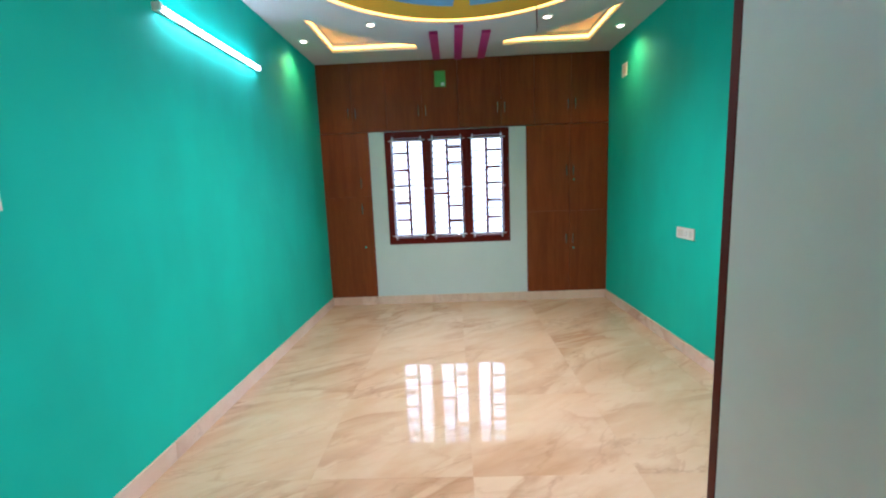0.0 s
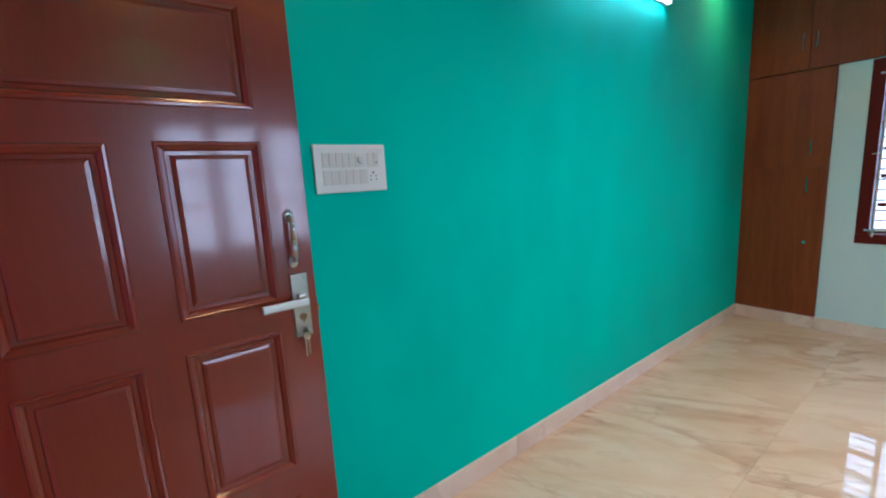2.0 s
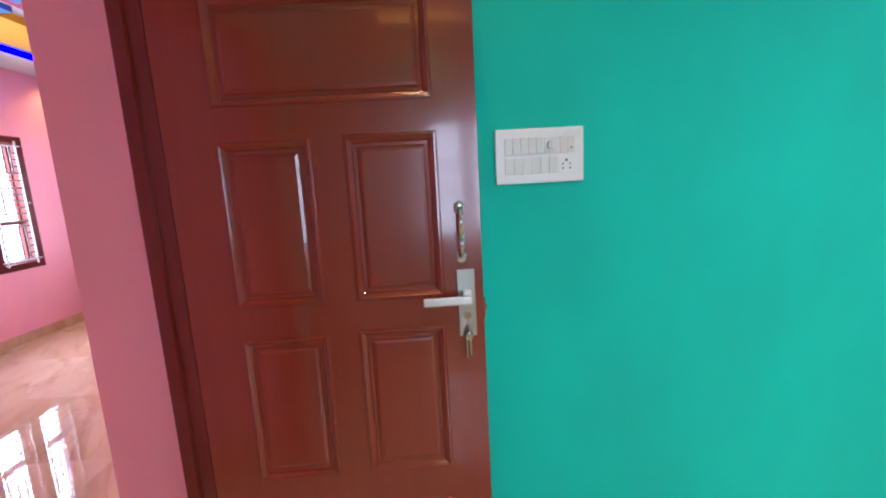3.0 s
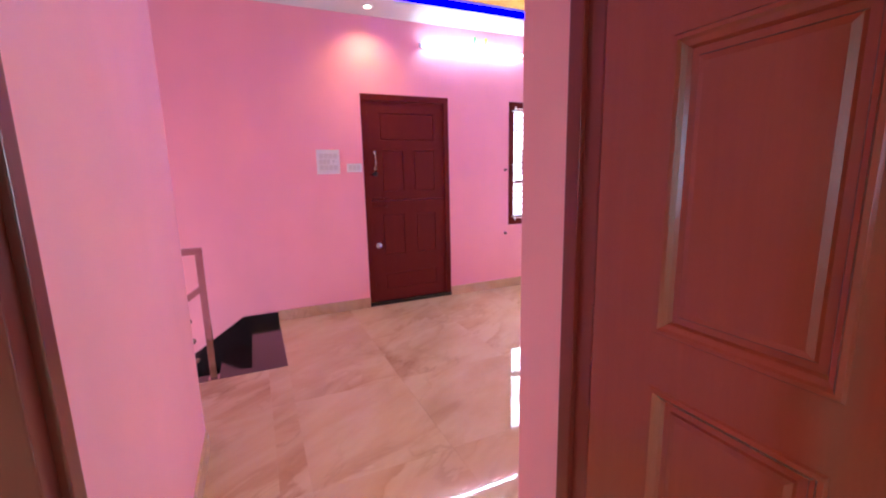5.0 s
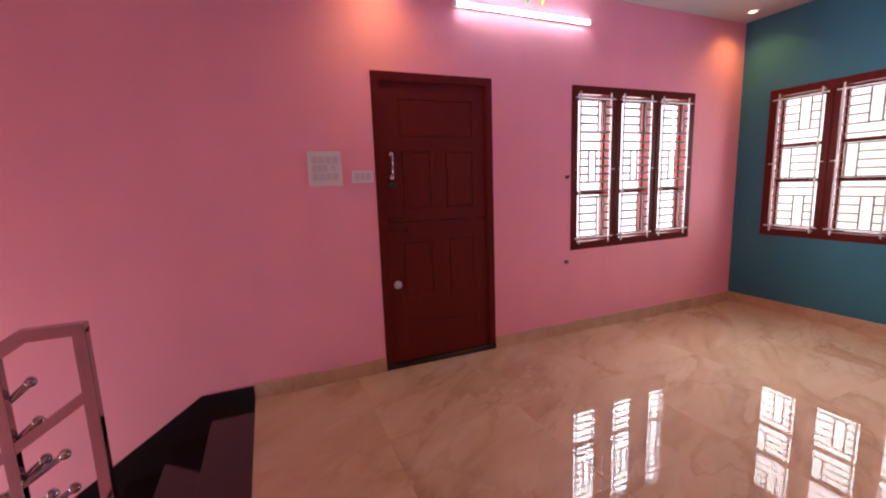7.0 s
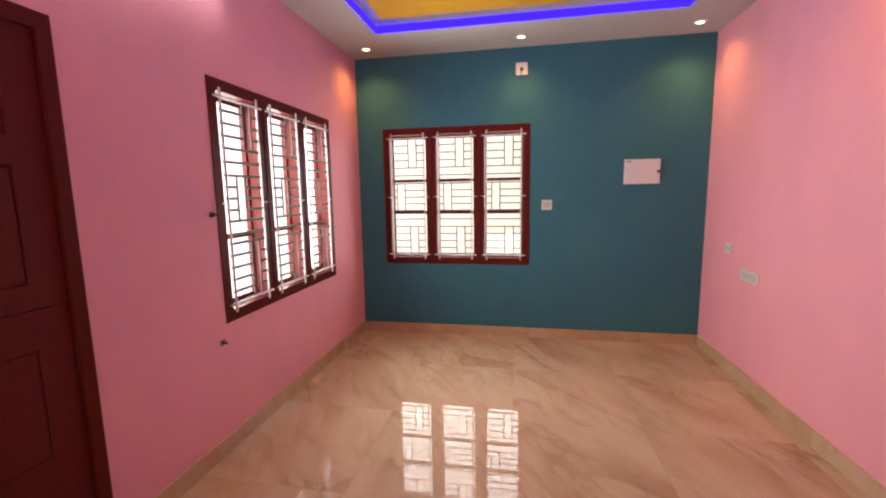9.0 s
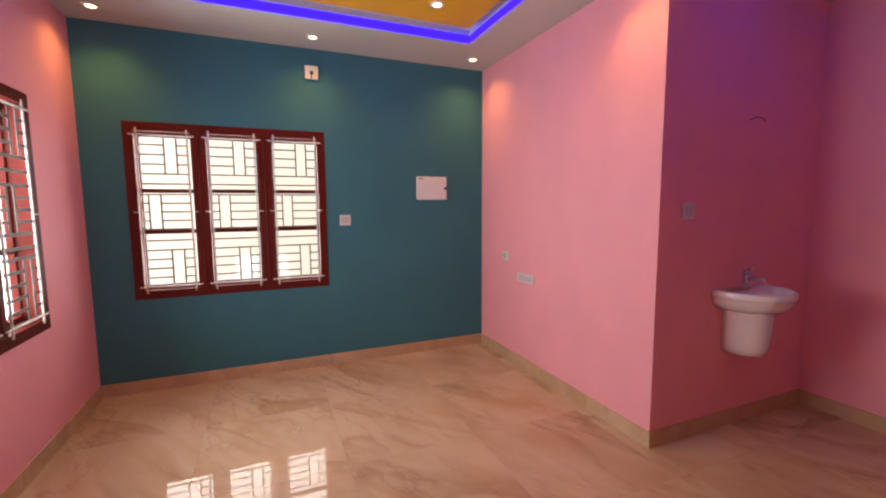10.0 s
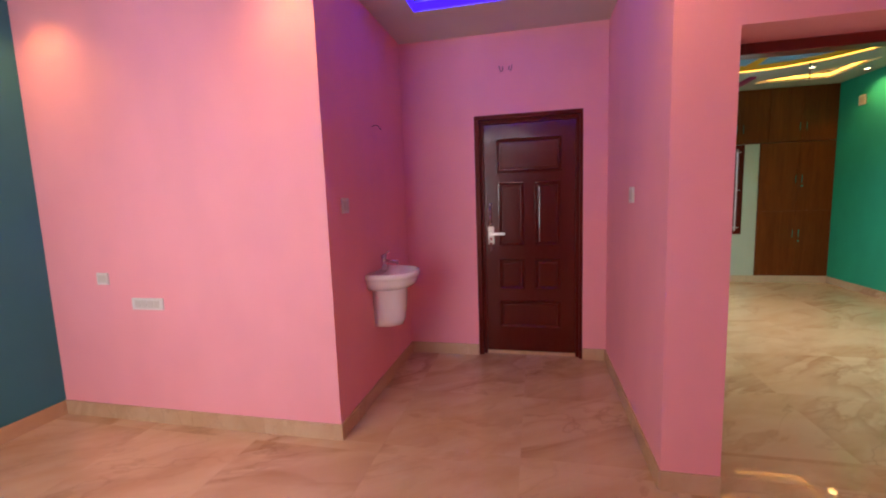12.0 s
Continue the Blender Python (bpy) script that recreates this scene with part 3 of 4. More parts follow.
# ---- windows ----
def grille_hall(full, blocks):
    """Rods of one light: full-width heights, and blocks of (top, bottom, left upright, right upright, rungs)."""
    level = [(z, 0.0, 1.0) for z in full]
    upright = []
    for top, bottom, a, b, rungs in blocks:
        upright += [(a, top, bottom), (b, top, bottom)]
        for k in range(1, rungs + 1):
            z = top + (bottom - top) * k / (rungs + 1)
            level += [(z, 0.0, a), (z, b, 1.0)]
    return level, upright


SOUTH = grille_hall((0.0, 0.235, 0.30, 0.365, 0.59, 0.655, 0.70, 1.0), [(0.0, 0.235, 0.58, 0.80, 3), (0.365, 0.59, 0.30, 0.52, 3), (0.70, 1.0, 0.58, 0.80, 4)])
WEST = grille_hall((0.0, 0.25, 0.315, 0.385, 0.615, 0.69, 0.755, 1.0), [(0.0, 0.25, 0.52, 0.76, 3), (0.385, 0.615, 0.17, 0.40, 3), (0.755, 1.0, 0.54, 0.78, 3)])
BED = ([(k / 15, 0.0, 1.0) for k in range(16)], [])


def window(name, m, width, height, transoms, grille, muntins, label, jamb=0.066, mull=0.108, r=0.0058):
    """A three-light timber window: frame, mullions, glazed shutters behind and a steel grille before them.
    Across is counted from the viewer's left; +y is towards the room."""
    w = thing(name, label, "window", m, "", "structure")
    X = lambda u: width / 2 - u  # noqa: E731
    deep = 0.13
    bm = BM()
    box(bm, X(width), X(0), -deep, 0.006, 0, jamb, 0.004)
    box(bm, X(width), X(0), -deep, 0.006, height - jamb, height, 0.004)
    box(bm, X(jamb), X(0), -deep, 0.005, jamb - 0.002, height - jamb + 0.002, 0.004)
    box(bm, X(width), X(width - jamb), -deep, 0.005, jamb - 0.002, height - jamb + 0.002, 0.004)
    part("window_frame", bm, FRAMEWOOD, w)
    bm = BM()
    for u in (0.0005, width - 0.0065):
        box(bm, X(u + 0.006), X(u), -T + 0.001, -deep - 0.001, 0.0005, height - 0.0005)
    for z in (0.0005, height - 0.0065):
        box(bm, X(width - 0.007), X(0.007), -T + 0.001, -deep - 0.001, z, z + 0.006)
    part("outer_reveal", bm, REVEAL, w, "white plastered outer reveal")
    light = (width - 2 * jamb - 2 * mull) / 3
    for i in range(2):
        u = jamb + light * (i + 1) + mull * i
        bm = BM()
        box(bm, X(u + mull), X(u), -deep, 0.004, jamb - 0.002, height - jamb + 0.002, 0.004)
        rod(bm, (X(u + mull / 2), 0.004, jamb + 0.02), (X(u + mull / 2), 0.004, height - jamb - 0.02), 0.006, 8)
        part("mullion", bm, FRAMEWOOD, w)
    for i in range(3):
        u0 = jamb + (light + mull) * i
        u1 = u0 + light
        z0, z1 = jamb, height - jamb
        st = 0.012
        sh = thing("shutter", "", "")
        sh.parent = w
        bm = BM()
        box(bm, X(u0 + st), X(u0), -0.125, -0.09, z0, z1, 0.003)
        box(bm, X(u1), X(u1 - st), -0.125, -0.09, z0, z1, 0.003)
        box(bm, X(u1 - st), X(u0 + st), -0.124, -0.091, z0, z0 + st + 0.02, 0.003)
        box(bm, X(u1 - st), X(u0 + st), -0.124, -0.091, z1 - st - 0.02, z1, 0.003)
        for f in transoms:
            z = z1 - (z1 - z0) * f
            box(bm, X(u1 - st), X(u0 + st), -0.122, -0.093, z - 0.016, z + 0.016, 0.003)
        for kind, f, a, b in muntins[i] if muntins else ():
            if kind == "v":
                u = u0 + (u1 - u0) * f
                box(bm, X(u + 0.016), X(u - 0.016), -0.120, -0.095, z0 + st, z1 - st, 0.002)
            else:
                z = z1 - (z1 - z0) * f
                box(bm, X(u0 + (u1 - u0) * b), X(u0 + (u1 - u0) * a), -0.119, -0.096, z - 0.015, z + 0.015, 0.002)
        bm.normal_update()
        sh_mesh = finish("shutter_frame", bm, FRAMEWOOD)
        o = new("shutter_frame", sh_mesh)
        o.parent = sh
        bm = BM()
        box(bm, X(u1 - st + 0.004), X(u0 + st - 0.004), -0.110, -0.106, z0 + st, z1 - st)
        o = new("pane", finish("pane", bm, GLASS))
        o.parent = sh
        o.visible_shadow = False
        # grille: two square bars with rods between, ends let into the frame
        level, upright = grille
        ga, gb = u0 + 0.012, u1 - 0.012
        gz0, gz1 = z0 + 0.03, z1 - 0.03
        bm = BM()
        for u in (ga + 0.008, gb - 0.008):
            box(bm, X(u + 0.0065), X(u - 0.0065), 0.0065, 0.016, gz0 - 0.05, gz1 + 0.05, 0.002)
        for f in (0.0, 0.5, 1.0):
            z = gz1 - (gz1 - gz0) * f
            rod(bm, (X(ga - 0.040), 0.0125, z), (X(gb + 0.040), 0.0125, z), 0.0065, 8) if f != 0.5 else None
            if f == 0.5:
                rod(bm, (X(ga - 0.040), 0.0125, z), (X(ga + 0.02), 0.0125, z), 0.0045, 8)
                rod(bm, (X(gb - 0.02), 0.0125, z), (X(gb + 0.040), 0.0125, z), 0.0045, 8)
        for f, a, b in level:
            z = gz1 - (gz1 - gz0) * f
            box(bm, X(ga + (gb - ga) * b), X(ga + (gb - ga) * a), 0.0020, 0.0060, z - r, z + r, 0, 1)
        for f, a, b in upright:
            u = ga + (gb - ga) * f
            box(bm, X(u + r), X(u - r), 0.0025, 0.0065, gz1 - (gz1 - gz0) * b, gz1 - (gz1 - gz0) * a, 0, 1)
        part("grille", bm, [GRILLE, RODS], w, "grey steel safety grille")
        # casement stay and hinges
        bm = BM()
        rod(bm, (X(u0 + 0.10), -0.05, z0 + 0.012), (X(u1 - 0.05), -0.03, z0 + 0.014), 0.004, 8)
        part("casement_stay", bm, STEEL, w, "thin steel casement stay")
    return w


window("window_1", pose((W1[0] + W1[1]) / 2, YS, SILL), W1[1] - W1[0], TOP - SILL, (0.665,), SOUTH, None, "dark red timber window with grille, in the pink wall", r=0.0085)
window("window_2", pose(XW, (W2[0] + W2[1]) / 2, SILL, 0, 0, -90), W2[1] - W2[0], TOP - SILL, (0.365, 0.63), WEST, None, "dark red timber window with grille, in the teal wall")
left = [("v", 0.5, 0, 1)] + [("h", f, 0.05, 0.5) for f in (0.14, 0.31, 0.47, 0.64, 0.82)]
right = [("v", 0.5, 0, 1)] + [("h", f, 0.5, 0.95) for f in (0.14, 0.31, 0.47, 0.64, 0.82)]
mid = [("v", 0.5, 0, 1)] + [("h", f, 0.5, 0.95) for f in (0.10, 0.25, 0.69, 0.84)] + [("h", f, 0.05, 0.5) for f in (0.41, 0.56)]
window("window_3", pose((GW[0] + GW[1]) / 2, GY1, GW[2], 0, 0, 180), GW[1] - GW[0], GW[3] - GW[2], (), BED, (left, mid, right), "dark red timber window with staggered muntins, in the pale panel", 0.075, 0.10, 0.0065)
window("window_4", pose(GX1, (W4[0] + W4[1]) / 2, SILL, 0, 0, 90), W4[1] - W4[0], TOP - SILL, (0.365, 0.63), WEST, None, "dark red timber window with grille, in the green wall")
for name, m, sx, material in (("backdrop_east", pose(GX1 + 1.7, 1.6, 1.4, 0, 0, 90), 6.0, OUTSIDE), ("backdrop_south", pose(-3.65, YS - 1.6, 1.4), 9.0, OUTSIDE), ("backdrop_west", pose(XW - 1.7, -2.3, 1.4, 0, 0, 90), 7.0, OUTSIDE_W), ("backdrop_north", pose(0.6, GY1 + 2.0, 1.4), 8.0, OUTSIDE)):
    bm = BM()
    box(bm, -sx / 2, sx / 2, -0.02, 0.02, -1.6, 3.4)
    ob = solid(name, bm, material, "bright hazy daylight outside the window", "backdrop")
    ob.matrix_world = m
bm = BM()
box(bm, -40, 40, -40, 40, -2.3, -2.2)
solid("ground", bm, CONCRETE, "plain ground outside the house", "ground")


# ---- doors ----
PANEL = [(0.0, 0.0), (0.003, 0.005), (0.009, 0.0055), (0.013, 0.001), (0.020, -0.004), (0.024, -0.010), (0.034, -0.0105), (0.037, -0.0065), (0.046, -0.0045)]


PANEL_FLAT = [(0.0, 0.0), (0.003, -0.005), (0.010, -0.005), (0.013, -0.001)]


def leaf_mesh(bm, width, z0, z1, thick, panels):
    """Stiles, rails and a thinner core; front at y = 0, from the viewer's left at x = 0 towards -x."""
    us = sorted({round(p[0], 3) for p in panels} | {round(p[1], 3) for p in panels} | {0, width})
    zs = sorted({round(p[2], 3) for p in panels} | {round(p[3], 3) for p in panels} | {z0, z1})
    box(bm, -width + 0.001, -0.001, -thick, -0.012, z0 + 0.001, z1 - 0.001)
    for a, b in zip(us, us[1:]):
        for c, d in zip(zs, zs[1:]):
            mu, mz = (a + b) / 2, (c + d) / 2
            if not any(p[0] < mu < p[1] and p[2] < mz < p[3] for p in panels):
                vs = [bm.verts.new((-u, 0, z)) for u, z in ((a, c), (b, c), (b, d), (a, d))]
                bm.faces.new(vs)
    bmesh.ops.remove_doubles(bm, verts=[v for v in bm.verts if abs(v.co.y) < 1e-6], dist=0.0005)
    ring_edges = [e for e in bm.edges if len(e.link_faces) == 1]
    made = bmesh.ops.extrude_edge_only(bm, edges=ring_edges)["geom"]
    bmesh.ops.translate(bm, vec=(0, -0.013, 0), verts=[v for v in made if isinstance(v, bmesh.types.BMVert)])


def panel_door(parent, width, z0, z1, thick, panels, material, name="leaf", profile=PANEL):
    bm = BM()
    leaf_mesh(bm, width, z0, z1, thick, panels)
    leaf = part(name, bm, material, parent)
    for u0, u1, a, b in panels:
        bm = BM()
        rect_steps(bm, -u1, -u0, a, b, -0.0005, profile)
        p = new("panel", finish("panel", bm, material))
        p.parent = leaf
    return leaf


def pull_handle(parent, u, z0, z1):
    bm = BM()
    for z in (z0, z1):
        ball(bm, (-u, 0.004, z), 0.016, 1, 0.35, 1.25)
        rod(bm, (-u, 0.002, z), (-u, 0.030, z + (0.012 if z == z0 else -0.012)), 0.008, 10)
    rod(bm, (-u, 0.030, z0 + 0.005), (-u, 0.034, (z0 + z1) / 2), 0.007, 12, 0.0095)
    rod(bm, (-u, 0.034, (z0 + z1) / 2), (-u, 0.030, z1 - 0.005), 0.0095, 12, 0.007)
    return part("pull_handle", bm, CHROME, parent, "chrome bow pull handle", True)


def lever_lock(parent, u, z0, z1, way, keys):
    """A tall steel plate with a lever, keyhole and, where they hang in it, keys."""
    bm = BM()
    box(bm, -u - 0.026, -u + 0.026, 0.0, 0.008, z0, z1, 0.003)
    for z in (z0 + 0.012, z1 - 0.012):
        for dx in (-0.014, 0.014):
            ball(bm, (-u + dx, 0.008, z), 0.004, 1, 0.5, 1)
    plate = part("lock_plate", bm, LOCK, parent, "brushed steel lock plate")
    zl = z0 + (z1 - z0) * 0.60
    bm = BM()
    rod(bm, (-u, 0.006, zl), (-u, 0.052, zl), 0.011, 14)
    box(bm, -u - 0.013, -u + 0.013, 0.006, 0.030, zl - 0.022, zl + 0.020, 0.005)
    box(bm, min(-u, -u - way * 0.125) - (0.011 if way < 0 else 0), max(-u, -u - way * 0.125) + (0.011 if way > 0 else 0), 0.044, 0.054, zl - 0.012, zl + 0.012, 0.004)
    lev = new("lever", finish("lever", bm, SATIN))
    lev.parent = plate
    bm = BM()
    rod(bm, (-u, 0.006, z0 + (z1 - z0) * 0.32), (-u, 0.0125, z0 + (z1 - z0) * 0.32), 0.012, 14)
    box(bm, -u - 0.002, -u + 0.002, 0.012, 0.0135, z0 + (z1 - z0) * 0.32 - 0.02, z0 + (z1 - z0) * 0.32)
    k = new("keyhole", finish("keyhole", bm, BLACK if not keys else STEEL))
    k.parent = plate
    if keys:
        bm = BM()
        box(bm, -u - 0.001, -u + 0.001, 0.012, 0.040, z0 + 0.020, z0 + 0.034, 0.0005)
        for dx, ln in ((-0.004, 0.055), (0.006, 0.062)):
            box(bm, -u + dx - 0.003, -u + dx + 0.003, 0.024, 0.026, z0 - ln, z0 - 0.004, 0.001)
        bmesh.ops.create_circle(bm, cap_ends=False, segments=16, radius=0.012, matrix=Matrix.Translation((-u, 0.025, z0 + 0.004)) @ Matrix.Rotation(math.pi / 2, 4, "X"))
        lathe(bm, [(0.010, -0.001), (0.013, 0.0), (0.010, 0.001)], Matrix.Translation((-u, 0.025, z0 + 0.006)) @ Matrix.Rotation(math.pi / 2, 4, "X"), 16)
        k = new("keys", finish("keys", bm, STEEL))
        k.parent = plate
    return plate


# bedroom door, open flat beside the green wall
door = thing("door_1", "polished reddish teak panel door standing open against the green wall", "door", pose(-0.850, 0.156, 0, 0, 0, -90), "", "structure")
six = [(0.137, 0.727, 1.622, 1.90), (0.136, 0.389, 1.067, 1.532), (0.478, 0.734, 1.067, 1.537), (0.136, 0.386, 0.516, 0.972), (0.474, 0.730, 0.516, 0.979), (0.137, 0.727, 0.19, 0.416)]
panel_door(door, 0.847, 0.012, 2.046, 0.036, six, DOORWOOD)
pull_handle(door, 0.787, 1.183, 1.321)
lever_lock(door, 0.796, 0.943, 1.143, -1, True)
for z in (0.35, 1.02, 1.72):
    bm = BM()
    rod(bm, (0.003, -0.004, z - 0.05), (0.003, -0.004, z + 0.05), 0.004, 10)
    ball(bm, (0.003, -0.003, z + 0.053), 0.0045)
    part("hinge", bm, FRAMEWOOD, door)
bm = BM()
box(bm, -0.853, -0.8465, -0.026, -0.010, 0.99, 1.05, 0.001)
box(bm, -0.859, -0.846, -0.023, -0.013, 1.012, 1.028, 0.002)
part("latch", bm, STEEL, door)
fr = thing("door_frame_1", "dark reddish timber frame of the bedroom doorway", "door frame", None, "", "structure")
for x0, x1 in ((-0.93, -0.850), (0.006, 0.100)):
    bm = BM()
    box(bm, x0, x1, 0.071, GY0 + 0.002, 0, 2.05, 0.003)
    box(bm, x0 + (0.012 if x0 < -0.5 else -0.012), x1 + (0.012 if x0 < -0.5 else -0.012), 0.073, 0.112, 0, 2.05, 0.003)
    part("jamb", bm, JAMBWOOD, fr)
bm = BM()
box(bm, -0.93, 0.100, 0.071, GY0 + 0.002, 2.05, 2.115, 0.003)
part("head", bm, JAMBWOOD, fr)

# bathroom door in the alcove, shut
door = thing("door_2", "polished dark reddish teak panel door, shut, in the alcove", "door", pose(-2.198, AY + 0.06, 0.028, 0, 0, 180), "", "structure")
panel_door(door, 0.782, 0.004, 2.03, 0.036, [(0.11, 0.668, 1.61, 1.905), (0.12, 0.345, 0.97, 1.53), (0.434, 0.658, 0.97, 1.53), (0.12, 0.345, 0.575, 0.855), (0.434, 0.658, 0.575, 0.855), (0.12, 0.66, 0.22, 0.475)], DARKWOOD)
pull_handle(door, 0.05, 1.17, 1.33)
lever_lock(door, 0.055, 0.985, 1.145, 1, True)
bm = BM()
box(bm, 0.070, 0.026, -0.06, 0.056, -0.028, 2.062, 0.004)
box(bm, 0.027, -0.003, -0.06, 0.018, -0.028, 2.032, 0.004)
part("jamb", bm, FRAMEWOOD, door)
bm = BM()
box(bm, -0.806, -0.832, -0.06, 0.056, -0.028, 2.062, 0.004)
box(bm, -0.777, -0.807, -0.06, 0.018, -0.028, 2.032, 0.004)
part("jamb", bm, FRAMEWOOD, door)
bm = BM()
box(bm, 0.070, -0.832, -0.06, 0.057, 2.062, 2.10, 0.004)
box(bm, 0.027, -0.807, -0.06, 0.019, 2.031, 2.063, 0.004)
part("head", bm, FRAMEWOOD, door)
bm = BM()
box(bm, -0.003, -0.777, -0.05, 0.004, -0.028, 0.001, 0.003)
part("threshold", bm, SKIRT, door, "cream tile threshold")
bm = BM()
box(bm, BD[0], BD[1], AY + 0.10, AY + 0.14, 0, 2.128)
solid("wall_behind_door", bm, PINK, "plain wall closing the alcove doorway", "wall")

# main door in the south wall, shut, in two halves
door = thing("door_3", "dull dark red two-part main door, shut, in the pink wall", "door", pose(-1.322, YS - 0.012, 0), "", "structure")
panel_door(door, 0.808, 1.083, 2.045, 0.036, [(0.121, 0.69, 1.672, 1.93), (0.13, 0.352, 1.17, 1.577), (0.47, 0.69, 1.17, 1.577)], MAINWOOD, "upper_leaf", PANEL_FLAT)
panel_door(door, 0.808, 0.045, 1.079, 0.036, [(0.115, 0.345, 0.53, 0.94), (0.475, 0.69, 0.53, 0.94), (0.12, 0.685, 0.165, 0.33)], MAINWOOD, "lower_leaf", PANEL_FLAT)
for a, b in ((0.06, 0.002), (-0.806, -0.858)):
    bm = BM()
    box(bm, b, a, -0.08, 0.016, 0, 2.045, 0.003)
    part("jamb", bm, FRAMEWOOD, door)
bm = BM()
box(bm, -0.858, 0.06, -0.08, 0.016, 2.043, 2.102, 0.003)
part("head", bm, FRAMEWOOD, door)
bm = BM()
box(bm, -0.858, 0.06, -0.10, 0.02, 0.0, 0.042, 0.003)
part("threshold", bm, GRANITE, door, "black granite threshold")
pull_handle(door, 0.06, 1.40, 1.555)
bm = BM()
rod(bm, (-0.062, 0, 1.347), (-0.062, 0.022, 1.347), 0.022, 18)
box(bm, -0.07, -0.02, 0.016, 0.026, 1.340, 1.354, 0.003)
part("latch", bm, BLACK, door, "black round latch")
for z, u in ((1.105, 0.02), (1.022, 0.03)):
    bm = BM()
    rod(bm, (-u, 0.012, z), (-u - 0.15, 0.012, z), 0.006, 10)
    for k in (0.02, 0.08, 0.13):
        box(bm, -u - k - 0.012, -u - k + 0.012, 0, 0.018, z - 0.010, z + 0.010, 0.002)
    ball(bm, (-u - 0.12, 0.024, z), 0.008)
    part("bolt", bm, FRAMEWOOD, door, "painted tower bolt")
bm = BM()
lathe(bm, [(0.030, 0.0), (0.030, 0.006), (0.020, 0.012), (0.016, 0.03), (0.020, 0.034), (0.012, 0.040)], Matrix.Translation((-0.062, 0, 0.63)) @ Matrix.Rotation(-math.pi / 2, 4, "X"), 20)
part("stopper", bm, STOPGREY, door, "round grey metal door stopper", True)
for z in (0.30, 0.85, 1.35, 1.80):
    bm = BM()
    rod(bm, (-0.808, 0.006, z - 0.045), (-0.808, 0.006, z + 0.045), 0.006, 10)
    part("hinge", bm, FRAMEWOOD, door)
bm = BM()
box(bm, D1[0], D1[1], YS - T - 0.03, YS - T + 0.05, 0, TOP)
solid("wall_behind_door", bm, PINK, "plain wall closing the main doorway", "wall")

# bathroom door beside the bedroom, standing open
door = thing("door_4", "pale grey laminate flush door with dark edges, standing open", "door", pose(1.132, 0.03, 0, 0, 0, 90), "", "structure")
bm = BM()
box(bm, 0.0, 0.650, 0.0, 0.003, 0.01, 2.03)
part("face", bm, GREYDOOR, door, "pale grey laminate face")
bm = BM()
box(bm, 0.0, 0.675, -0.030, -0.0005, 0.01, 2.03, 0.002)
box(bm, 0.651, 0.674, -0.001, 0.004, 0.01, 2.03, 0.001)
part("leaf", bm, FRAMEWOOD, door, "dark lipped door core")
bm = BM()
box(bm, 0.674, 0.6775, -0.026, -0.006, 0.92, 1.06, 0.001)
part("strike", bm, STEEL, door)
fr = thing("door_frame_2", "dark timber frame of the bathroom doorway", "door frame", None, "", "structure")
for x0, x1 in ((0.325, 0.345), (1.136, 1.158)):
    bm = BM()
    box(bm, x0, x1, GY0 - 0.118, GY0 - 0.07, 0, 2.05, 0.003)
    part("jamb", bm, FRAMEWOOD, fr)
bm = BM()
box(bm, 0.325, 1.158, GY0 - 0.118, GY0 - 0.07, 2.05, 2.098, 0.003)
part("head", bm, FRAMEWOOD, fr)


# ---- fitted wardrobe and loft ----
FRONT = GY1 - 0.022


def cabinet(name, x0, x1, z0, z1, doors, label, group):
    """A carcass let into the end wall; doors: (x0, x1, z0, z1, handle x or None, handle z, lock z or None)."""
    c = thing(name, label, "cabinet", pose(0, 0, 0), group)
    bm = BM()
    box(bm, x0 + 0.001, x1 - 0.001, FRONT + 0.019, GY1 + 0.54, z0 + 0.001, z1 - 0.001)
    part("body", bm, LAMINATE, c)
    for a, b, lo, hi, hx, hz, lock in doors:
        bm = BM()
        box(bm, a + 0.0015, b - 0.0015, FRONT, FRONT + 0.018, lo + 0.0015, hi - 0.0015, 0.0015)
        d = part("door", bm, LAMINATE, c)
        bm = BM()
        for k in (-0.045, 0.045):
            rod(bm, (hx, FRONT, hz + k), (hx, FRONT - 0.020, hz + k), 0.005, 8)
        rod(bm, (hx, FRONT - 0.020, hz - 0.058), (hx, FRONT - 0.020, hz + 0.058), 0.0055, 10)
        h = new("handle", finish("handle", bm, CHROME))
        h.parent = d
        if lock:
            bm = BM()
            rod(bm, (hx + 0.01, FRONT, lock), (hx + 0.01, FRONT - 0.006, lock), 0.013, 14)
            h = new("lock", finish("lock", bm, CHROME))
            h.parent = d
    return c


LZ0, LZ1 = 2.085, GZ - 0.003
for a, b, m in ((GX0, -0.116, -0.518), (-0.116, 0.724, 0.303), (0.724, 1.603, 1.218), (1.603, GX1, 2.025)):
    cabinet("loft_cabinet", a, b, LZ0, LZ1, [(a, m, LZ0, LZ1, m - 0.042, 2.297, None), (m, b, LZ0, LZ1, m + 0.042, 2.297, None)],
            "walnut laminate loft cabinet with two doors above the window", "loft cabinets")
cabinet("wardrobe", GX0, -0.346, 0.102, LZ0 - 0.004, [(GX0, -0.346, 1.335, LZ0 - 0.004, -0.46, 1.493, None), (GX0, -0.346, 0.102, 1.335, -0.466, 1.19, 0.722)],
        "narrow tall walnut laminate wardrobe beside the window", "wardrobes")
